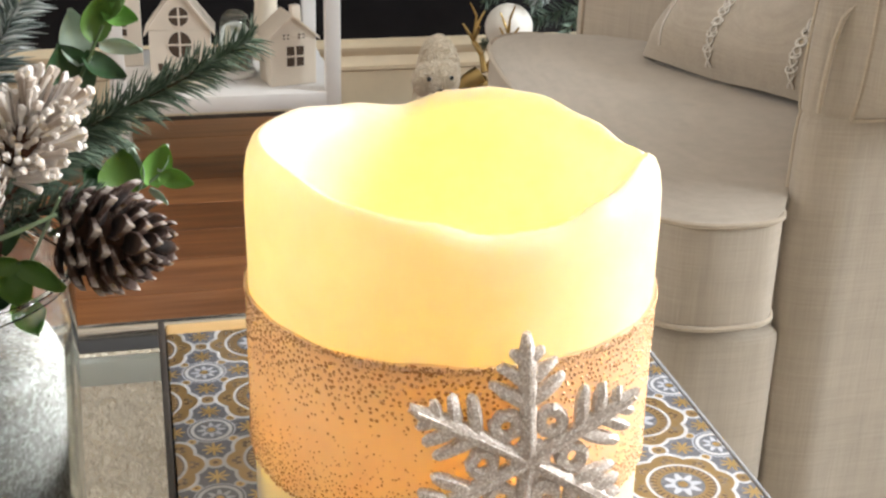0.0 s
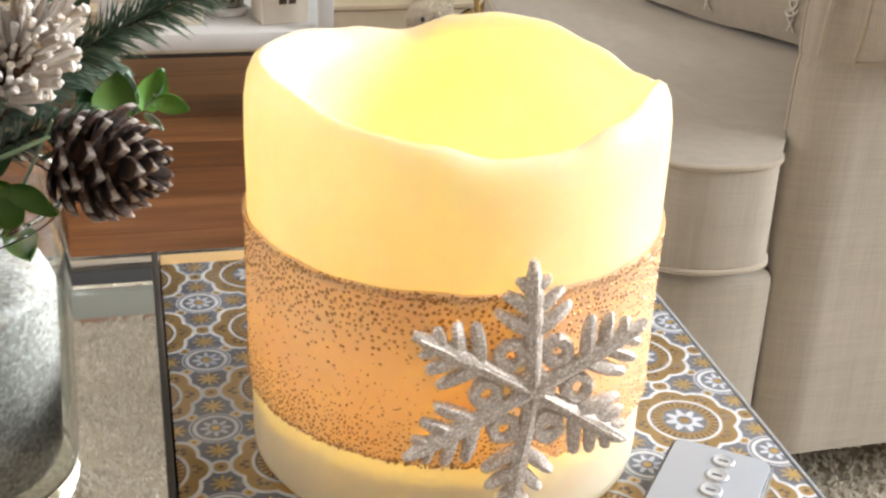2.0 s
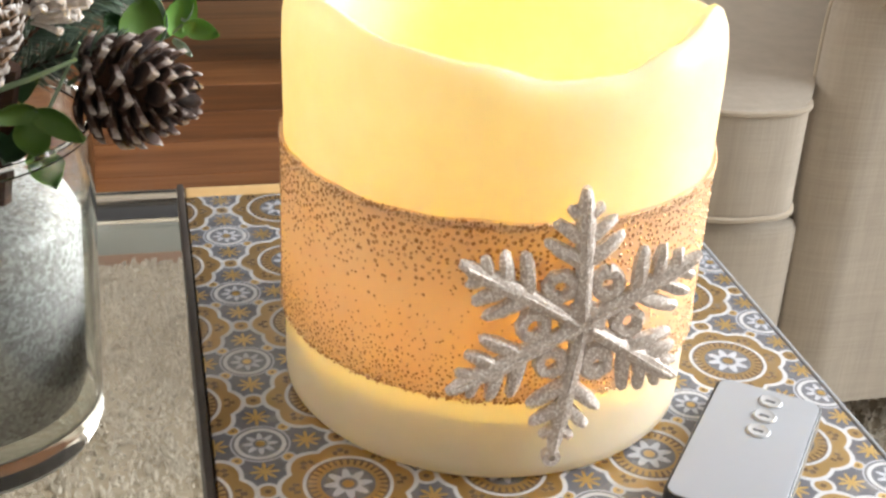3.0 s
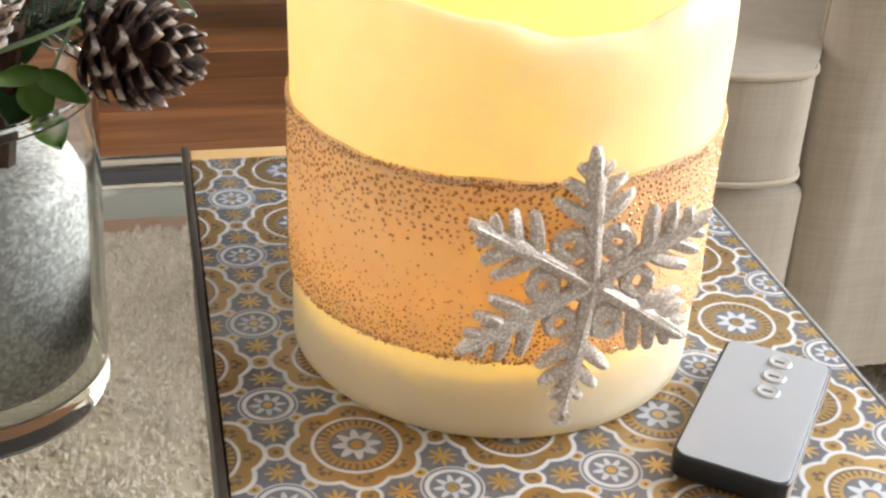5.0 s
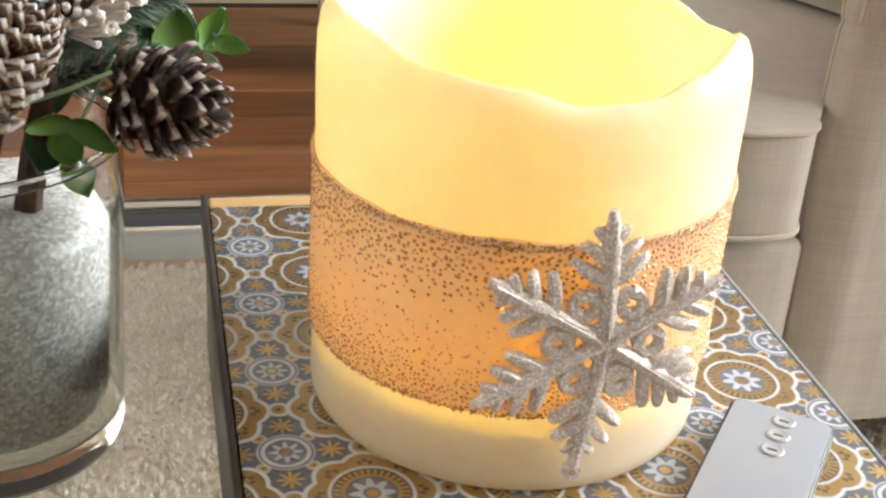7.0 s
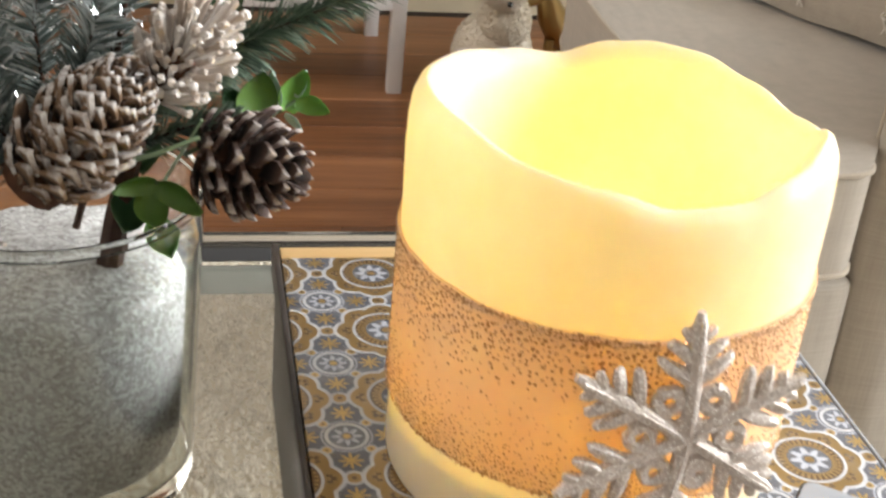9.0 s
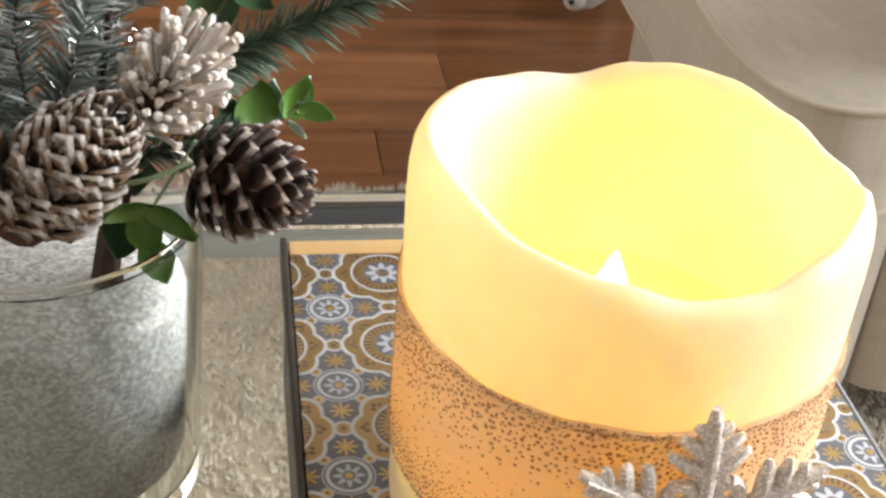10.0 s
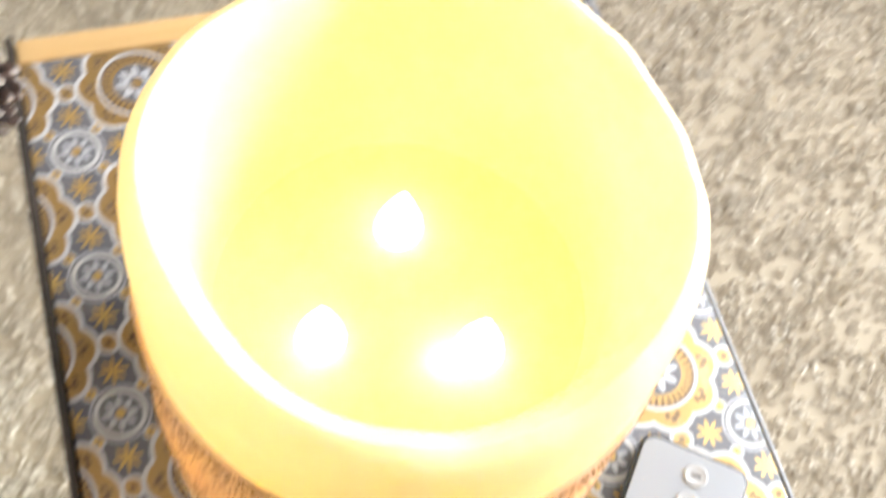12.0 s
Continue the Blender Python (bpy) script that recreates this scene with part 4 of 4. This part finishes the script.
half_seat = [(0.512, 0.418), (0.501, 0.402), (0.480, 0.395), (0.440, 0.396), (0.408, 0.412), (0.387, 0.450), (0.378, 0.520), (0.380, 0.620)]
far_seat = [(0.386, 0.840), (0.392, 0.915), (0.402, 0.985), (0.416, 1.035), (0.441, 1.068), (0.474, 1.078), (0.497, 1.068), (0.507, 1.052)]
flank = [(1.03, 0.668), (0.82, 0.664), (0.72, 0.660), (0.648, 0.636), (0.588, 0.548), (0.540, 0.474), (0.517, 0.440)]
seat = smooth_outline([(1.05, 0.735)] + flank + half_seat + [(0.383, 0.735)] + far_seat + [(x, 1.47 - y) for x, y in flank[::-1]])
b = prism(seat, 0.285, 0.384, 0.007, 3)
bmesh.ops.triangulate(b, faces=[f for f in b.faces if len(f.verts) > 4])
cushion = part("seat_cushion", b, linen, sofa)
edge_piping([(x, y) for x, y in seat], 0.3825, 0.0028)
edge_piping([(x, y) for x, y in seat], 0.2865, 0.0028)
# soft crown on the cushion
crown = bmesh.new()
rings = []
cx, cy = 0.72, 0.75
for k in range(9):
    s = 1 - k / 8
    rings.append([crown.verts.new((cx + (x - cx) * s * 0.992, cy + (y - cy) * s * 0.992, 0.3835 + 0.022 * (1 - s ** 4))) for x, y in seat] if k < 8 else [crown.verts.new((cx, cy, 0.4055))])
m_ = len(seat)
for p, q in zip(rings, rings[1:]):
    for i in range(m_):
        j = (i + 1) % m_
        if len(q) == 1:
            crown.faces.new((p[i], p[j], q[0]))
        else:
            crown.faces.new((p[i], p[j], q[j], q[i]))
part("cushion_top", crown, linen, cushion)

half_base = [(0.535, 0.454), (0.531, 0.433), (0.515, 0.423), (0.476, 0.421), (0.430, 0.430), (0.404, 0.462), (0.402, 0.530), (0.424, 0.630)]
base = smooth_outline([(1.05, 0.735), (0.70, 0.70), (0.58, 0.55)] + half_base + [(0.452, 0.735)] + [(max(x, 0.480), 1.47 - y) for x, y in half_base[::-1][1:6]] + [(0.545, 1.02), (0.58, 0.92), (0.70, 0.77)])
part("seat_base", prism(base, 0.065, 0.266, 0.016, 4), linen, sofa)


def rolled_arm(mirrored):
    """A flared upholstered arm: an upright body with a roll along its top that swells outward. Each plan point: x, y, how far the roll swells there."""
    plan = [(0.82, 0.672, 0.05), (0.72, 0.668, 0.05), (0.656, 0.640, 0.05), (0.590, 0.542, 0.05), (0.540, 0.468, 0.05), (0.5275, 0.450, 0.05), (0.5245, 0.4410, 0.06), (0.5275, 0.4320, 0.08), (0.5400, 0.4240, 0.10),
            (0.5580, 0.4180, 0.22), (0.5670, 0.4165, 0.62), (0.5770, 0.4170, 0.95), (0.60, 0.418, 1.0), (0.80, 0.42, 1.0), (1.20, 0.42, 1.0), (1.20, 0.672, 0.05)]
    levels = [(0.07, 0.0), (0.20, 0.0), (0.34, 0.001), (0.44, 0.002), (0.456, 0.000), (0.463, -0.003), (0.466, 0.010), (0.474, 0.030), (0.490, 0.048), (0.510, 0.058), (0.530, 0.060), (0.552, 0.054), (0.572, 0.040), (0.586, 0.018), (0.592, -0.010), (0.594, -0.045)]
    n = len(plan)

    def ring(z, off):
        out = []
        for k in range(n):
            (xa, ya, _), (x, y, w), (xb, yb, _) = plan[k - 1], plan[k], plan[(k + 1) % n]
            d = Vector((xb - xa, yb - ya)).normalized()
            o = off * w if off < 0 else off * max(w, 0.35)
            x, y = x + d.y * -o, y + d.x * o
            x += (max(0.0, z - 0.36) * 0.06 + 0.013 * max(0.0, 1 - z / 0.44)) * (1 if x < 0.7 else 0)
            out.append((x, 1.47 - y if mirrored else y, z))
        return out

    b = bmesh.new()
    secs = [[b.verts.new(c) for c in ring(z, -off)] for z, off in levels]
    for p, q in zip(secs, secs[1:]):
        for k in range(n):
            m = (k + 1) % n
            b.faces.new((p[k], p[m], q[m], q[k]))
    b.faces.new(secs[0][::-1]), b.faces.new(secs[-1])
    bmesh.ops.triangulate(b, faces=[f for f in b.faces if len(f.verts) > 4])
    bmesh.ops.recalc_face_normals(b, faces=b.faces)
    arm = part("arm", b, linen, sofa)
    pb = bmesh.new()
    tube(ring(0.4625, 0.0)[9:15], 0.0030, 6, pb)
    part("piping", pb, piping_linen, arm)
    # the welt round the scroll of the front panel
    pb = bmesh.new()
    up = [ring(z, -o) for z, o in levels]
    tube([r[5] for r in up[:14]], 0.0026, 6, pb)
    part("piping", pb, piping_linen, arm)
    pb = bmesh.new()
    tube([r[9] for r in up[5:14]], 0.0022, 6, pb)
    part("seam", pb, piping_linen, arm)
    # the arched seam over the front panel
    pb = bmesh.new()
    arch = [(0.5330, 0.470), (0.5350, 0.500), (0.5385, 0.530), (0.5440, 0.550), (0.5540, 0.5605), (0.5650, 0.5610), (0.5740, 0.5520), (0.5790, 0.5380)]
    tube([(x, 1.47 - 0.4200 if mirrored else 0.4200, z) for x, z in arch], 0.0026, 6, pb)
    part("seam", pb, piping_linen, arm)


rolled_arm(False)
rolled_arm(True)
part("back", box(1.04, 1.24, 0.47, 1.12, 0.07, 0.86, 0.04, 4), linen, sofa)
for x in (0.68, 1.15):
    for y in (0.56, 0.95):
        foot = part("foot", lathe([(0, 0), (0.016, 0), (0.022, 0.068), (0, 0.068)], 16), dark_wood, sofa)
        foot.location = (x, y, 0.004)


def make_pillow():
    """A square cushion with a turned hem and embroidered vine borders."""
    e = thing("throw_pillow", "beige throw pillow with white embroidered vine borders", "cushion")
    e.matrix_basis = Matrix.Translation((0.697, 0.763, 0.497)) @ Matrix(((0.42, 0.695, -0.583, 0), (-0.907, 0.322, -0.270, 0), (0.0, 0.643, 0.765, 0), (0, 0, 0, 1)))
    b = bmesh.new()
    n, half = 26, 0.14

    def height(u, v):
        return 0.062 * max(0.0, (1 - u ** 4) * (1 - v ** 4)) ** 0.55 + 0.010 * noise.noise(Vector((u * 1.6, v * 1.6, 3)))

    def spot(u, v, s):
        k = 1 - 0.06 * (u * u * v * v) + 0.03 * (u * u + v * v - 1)
        return (half * u * k, half * v * k, s * height(u, v))

    sides = []
    for s in (1, -1):
        sides.append([[b.verts.new(spot(-1 + 2 * i / n, -1 + 2 * j / n, s)) for i in range(n + 1)] for j in range(n + 1)])
    for g in sides:
        for j in range(n):
            for i in range(n):
                b.faces.new((g[j][i], g[j][i + 1], g[j + 1][i + 1], g[j + 1][i]))
    bmesh.ops.remove_doubles(b, verts=b.verts, dist=0.0006)
    part("cover", b, linen, e)
    for row in (-0.20, 0.60):
        tb = bmesh.new()
        for ph in (0, math.pi):
            pts = []
            for i in range(121):
                v = -0.98 + 1.96 * i / 120
                u = row + 0.030 * math.sin(v * 46 + ph)
                x, y, z = spot(u, v, 1)
                pts.append((x, y, z + 0.0012))
            tube(pts, 0.0010, 5, tb)
        for i in range(21):
            v = -0.9 + 1.8 * i / 20
            c = spot(row, v, 1)
            tube([(c[0] + 0.0062 * math.cos(q), c[1] + 0.0058 * math.sin(q), c[2] + 0.0012) for q in np.linspace(0, 2 * math.pi, 11)], 0.0009, 5, tb, caps=False)
        part("embroidery", tb, thread, e, "white embroidered vine")
    tb = bmesh.new()
    tube([(x, y, z + 0.001) for x, y, z in (spot(-0.74, -0.95 + 1.9 * i / 40, 1) for i in range(41))], 0.0012, 5, tb)
    part("hem", tb, thread, e)


make_pillow()

# ---- white shelf by the wall ----
SY = 1.575
shelf = thing("shelf_unit", "white painted open shelf on square legs", "shelf", (0, SY, 0))
part("shelf_board", box(-0.075, 0.305, -0.012, 0.32, 0.146, 0.174, 0.002), white_paint, shelf)
part("shelf_board", box(-0.075, 0.305, -0.012, 0.32, 0.520, 0.545, 0.002), white_paint, shelf)
part("apron", box(-0.06, 0.285, 0.30, 0.315, 0.100, 0.146, 0.002), white_paint, shelf)
for x in (-0.060, 0.292):
    for y in (0.0, 0.305):
        part("post", box(x - 0.0125, x + 0.0125, y - 0.0125, y + 0.0125, -0.012, 0.90, 0.0015), white_paint, shelf)


def house(label, x, y, w, d, wall, roof, windows, chimney, rz=0.0, over=0.006):
    """A little ceramic house: walls with dark plates for the shade in cut windows, a pitched roof, perhaps a chimney.
    windows: (x, z, half width, half height, round).
    """
    e = thing("ceramic_house", label, "ornament", (x, y, 0.1745), rz, group="ceramic houses")
    front = bmesh.new()
    box(-w, w, -d, d, 0, wall, 0.001, 1, front)
    v = [front.verts.new(c) for c in ((-w, -d, wall), (w, -d, wall), (0, -d, roof), (-w, d, wall), (w, d, wall), (0, d, roof))]
    front.faces.new((v[0], v[1], v[2])), front.faces.new((v[5], v[4], v[3])), front.faces.new((v[0], v[2], v[5], v[3])), front.faces.new((v[1], v[4], v[5], v[2]))
    part("house_body", front, ceramic, e)
    for s in (-1, 1):
        rb = bmesh.new()
        sl = (roof - wall) / w
        a = [(0, roof + 0.005), (s * (w + over), wall - over * sl + 0.005), (s * (w + over), wall - over * sl), (0, roof)]
        lo = [rb.verts.new((px, -d - 0.004, pz)) for px, pz in a]
        hi = [rb.verts.new((px, d + 0.004, pz)) for px, pz in a]
        for i in range(4):
            j = (i + 1) % 4
            rb.faces.new((lo[i], lo[j], hi[j], hi[i]))
        rb.faces.new(lo[::-1]), rb.faces.new(hi)
        part("roof", rb, ceramic, e)
    for wx, wz, hw, hh, rnd in windows:
        wb = bmesh.new()
        k = 16 if rnd else 4
        pts = [(wx + hw * math.cos(2 * math.pi * i / k), wz + hh * math.sin(2 * math.pi * i / k)) for i in range(k)] if rnd else [(wx - hw, wz - hh), (wx + hw, wz - hh), (wx + hw, wz + hh), (wx - hw, wz + hh)]
        lo = [wb.verts.new((px, -d - 0.0006, pz)) for px, pz in pts]
        hi = [wb.verts.new((px, -d + 0.003, pz)) for px, pz in pts]
        wb.faces.new(lo), wb.faces.new(hi[::-1])
        for i in range(k):
            j = (i + 1) % k
            wb.faces.new((lo[i], lo[j], hi[j], hi[i]))
        win_ = part("window", wb, inside_shade, e, "dark plate for the shade in a cut out window", smooth=False)
        bars = bmesh.new()
        box(wx - 0.0016, wx + 0.0016, -d - 0.0016, -d - 0.0002, wz - hh, wz + hh, bm=bars)
        box(wx - hw, wx + hw, -d - 0.0014, -d - 0.0003, wz - 0.0016, wz + 0.0016, bm=bars)
        part("glazing_bar", bars, ceramic, win_)
    if chimney:
        part("chimney", box(chimney - 0.008, chimney + 0.008, -0.010, 0.006, wall + 0.01, roof + 0.014, 0.001), ceramic, e)


house("white ceramic house with pitched roof and cut windows", 0.224, 1.640, 0.041, 0.030, 0.082, 0.117, [(0.004, 0.050, 0.015, 0.017, False), (-0.012, 0.084, 0.0055, 0.004, False), (0.015, 0.084, 0.0055, 0.004, False)], 0.014, 12)
house("white ceramic house with round attic window", 0.046, 1.650, 0.050, 0.034, 0.100, 0.166, [(0.0, 0.122, 0.016, 0.016, True), (0.0, 0.075, 0.019, 0.022, True), (-0.028, 0.03, 0.009, 0.014, False), (0.026, 0.03, 0.009, 0.014, False)], 0.0, -4, 0.008)
house("small white ceramic house beside the foliage", -0.055, 1.80, 0.036, 0.030, 0.13, 0.17, [(0.0, 0.07, 0.010, 0.014, False)], 0.0, 5)

cloche = thing("glass_cloche", "glass dome over a tiny white house", "ornament", (0.140, 1.690, 0.1745))
part("foot", lathe([(0, 0), (0.033, 0), (0.035, 0.003), (0.034, 0.010), (0.030, 0.013), (0, 0.013)], 32), white_paint, cloche)
part("dome", lathe([(0.029, 0.0135), (0.029, 0.075), (0.027, 0.092), (0.021, 0.106), (0.011, 0.114), (0, 0.116), (0, 0.1145), (0.010, 0.1125), (0.0198, 0.105), (0.0255, 0.0915), (0.0275, 0.075), (0.0275, 0.0135)], 32), vase_glass, cloche)
tiny = bmesh.new()
box(-0.012, 0.012, -0.010, 0.010, 0.0135, 0.038, 0.001, 1, tiny)
part("tiny_house", tiny, ceramic, cloche)
part("tiny_roof", prism([(-0.014, -0.011), (0.014, -0.011), (0.014, 0.011), (-0.014, 0.011)], 0.0382, 0.046, 0.0035, 1), ceramic, cloche)
for wx in (-0.005, 0.005):
    part("tiny_window", box(wx - 0.0025, wx + 0.0025, -0.0107, -0.0099, 0.022, 0.031), inside_shade, cloche)
lantern = thing("hanging_lantern", "small grey lantern on the shelf", "lantern", (0.205, 1.800, 0.1745))
part("body", lathe([(0, 0), (0.026, 0), (0.028, 0.02), (0.020, 0.10), (0.024, 0.125), (0.010, 0.150), (0, 0.155)], 20), plush, lantern)


def furry(name, label, category, blobs, material, hairs, hair_len, seed, at, rz=0.0):
    """A soft toy: joined rounded forms under short fur."""
    e = thing(name, label, category, at, rz)
    b = bmesh.new()
    for c, r, sc in blobs:
        m = Matrix.Translation(c) @ Matrix.Diagonal((*[r * k for k in sc], 1))
        bmesh.ops.create_icosphere(b, subdivisions=3, radius=1.0, matrix=m)
    part("body", b, material, e)
    rng = random.Random(seed)
    vs, fs = [], []
    for i in range(hairs):
        c, r, sc = blobs[rng.randrange(len(blobs))]
        d = Vector((rng.gauss(0, 1), rng.gauss(0, 1), rng.gauss(0, 1))).normalized()
        p = Vector(c) + Vector((d.x * sc[0], d.y * sc[1], d.z * sc[2])) * r
        d = (d + Vector((rng.gauss(0, 0.5), rng.gauss(0, 0.5), rng.gauss(0, 0.5) - 0.3))).normalized()
        s = d.orthogonal().normalized() * 0.0011
        o = len(vs)
        vs += [tuple(p + s), tuple(p - s * 0.5 + d.cross(s) * 0.9), tuple(p - s * 0.5 - d.cross(s) * 0.9), tuple(p + d * hair_len * rng.uniform(0.6, 1.2))]
        fs += [(o, o + 1, o + 3), (o + 1, o + 2, o + 3), (o + 2, o, o + 3)]
    me = bpy.data.meshes.new("fur")
    me.from_pydata(vs, [], fs)
    me.materials.append(material.m)
    ob = new("fur", me)
    ob.parent = e
    tagged(ob, kind="stuff")
    return e


def beads(e, spots):
    for nm, p, r in spots:
        q = part(nm, lathe([(0, -r), (r * 0.7, -r * 0.7), (r, 0), (r * 0.7, r * 0.7), (0, r)], 12), bead, e)
        q.location = p


toy = furry("plush_toy", "grey plush bear standing by the skirting", "soft toy", [((-0.005, 0.02, 0.078), 0.068, (1.0, 1.0, 1.12)), ((0.010, 0.015, 0.205), 0.046, (0.72, 1.0, 1.30)), ((0.002, -0.005, 0.145), 0.050, (0.85, 1.0, 1.0)), ((-0.016, -0.035, 0.204), 0.035, (1.05, 0.9, 0.85))],
            plush, 20000, 0.0045, 5, (0.463, 1.540, 0.0), 8)
beads(toy, [("eye", (-0.036, -0.062, 0.214), 0.0040), ("eye", (0.002, -0.066, 0.214), 0.0040), ("nose", (-0.017, -0.068, 0.192), 0.005)])
bear = furry("toy_polar_bear", "small white toy polar bear on the floor", "soft toy", [((0.045, 0.03, 0.045), 0.048, (1.15, 0.85, 0.85)), ((-0.010, -0.012, 0.052), 0.034, (1.05, 0.9, 0.88)), ((-0.040, -0.022, 0.042), 0.018, (1.0, 0.9, 0.8))],
             white_plush, 5000, 0.0028, 6, (0.522, 1.440, 0.0), 28)
beads(bear, [("eye", (-0.020, -0.041, 0.060), 0.0040), ("eye", (-0.036, -0.008, 0.064), 0.0036), ("nose", (-0.056, -0.030, 0.045), 0.0052)])

deer = thing("gold_deer", "gold painted deer ornament with branching antlers", "ornament", (0.588, 1.660, 0.0), -25)
b = bmesh.new()
tube([(0.02, 0.05, 0.07), (0.015, 0.01, 0.095), (0.0, -0.03, 0.125), (-0.012, -0.045, 0.165)], [0.034, 0.036, 0.026, 0.018], 12, b)
tube([(-0.010, -0.040, 0.172), (-0.030, -0.056, 0.162), (-0.052, -0.070, 0.146)], [0.019, 0.016, 0.008], 10, b)
for x, y in ((0.0, -0.02), (0.03, -0.01), (0.0, 0.06), (0.04, 0.06)):
    tube([(x, y, 0.08), (x, y, 0.0)], [0.010, 0.006], 8, b)
part("body", b, gold, deer)
for s in (-1, 1):
    ab = bmesh.new()
    main = [(0.0, -0.042 + 0.006 * s, 0.182), (0.012 * s + 0.004, -0.034, 0.21), (0.030 * s + 0.006, -0.026, 0.232), (0.030 * s + 0.008, -0.020, 0.275)]
    tube(main, [0.0055, 0.0050, 0.0044, 0.002], 7, ab)
    tube([main[1], (main[1][0] + 0.014 * s, -0.055, 0.236)], [0.0042, 0.002], 6, ab)
    tube([main[2], (main[2][0] + 0.020 * s, -0.030, 0.262)], [0.0040, 0.0018], 6, ab)
    tube([main[2], (main[2][0] - 0.012 * s, -0.040, 0.262)], [0.0036, 0.0018], 6, ab)
    tube([main[3], (main[3][0] + 0.010 * s, -0.030, 0.300)], [0.0026, 0.0014], 6, ab)
    tube([(main[2][0], -0.023, 0.250), (main[2][0] - 0.016 * s, -0.018, 0.284)], [0.0034, 0.0016], 6, ab)
    part("antler", ab, gold, deer)

ball = thing("white_ball", "large matt white ball bauble by the tree", "bauble", (0.640, 1.720, 0.236))
part("sphere", lathe([(0.044 * math.sin(math.pi * i / 20) if 0 < i < 20 else 0, -0.044 * math.cos(math.pi * i / 20)) for i in range(21)], 40), ball_white, ball)
part("stand", lathe([(0, -0.236), (0.03, -0.236), (0.03, -0.23), (0.006, -0.22), (0.006, -0.044), (0, -0.042)], 16), gold, ball)

# low boughs of the Christmas tree in the corner
tree = thing("christmas_tree", "low boughs of a green tinselled Christmas tree", "tree", (0.90, 1.86, 0.0))
tb = bmesh.new()
tube([(0, 0, -0.012), (0, 0, 0.9)], [0.03, 0.02], 12, tb)
part("trunk", tb, bark, tree)
rng = random.Random(17)
for k in range(26):
    a = rng.uniform(math.pi * 0.75, math.pi * 1.75)
    z = rng.uniform(0.22, 0.62)
    L = rng.uniform(0.22, 0.36) * (1.1 - z * 0.5)
    p = [(0.90 + L * s * math.cos(a), 1.86 + L * s * math.sin(a) * 0.8, z + 0.05 * s - 0.10 * s * s) for s in (0.05, 0.4, 0.75, 1.0)]
    sp = fir_sprig("bough", p, 0.034, 260, needle_green if k % 4 else needle_frost, 100 + k, group="", flat=0.8, w=0.0012)
    sp.name = "bough"
    sp.parent = tree
    sp.matrix_parent_inverse = tree.matrix_basis.inverted()
    for key in ("label", "category", "group"):
        if key in sp:
            del sp[key]

# ---- floor planks, last ----
PW, PL = 0.118, 1.22
pm = mesh_of(box(0, PL - 0.0012, 0, PW - 0.0012, -0.013, 0.0, 0.0008, 1), planks, False, "plank")
rng = random.Random(2)
for r in range(40):
    y = -2.5 + r * PW + 0.02
    if y + PW > 2.1:
        break
    x, length = -2.5, PL * rng.uniform(0.15, 1.0)
    while x < 2.49:
        ob = new("plank", pm)
        ob.parent = floor
        ob.location = (x, y, 0)
        ob.scale = (min(length, 2.5 - x) / PL, 1, 1)
        x, length = x + length, PL
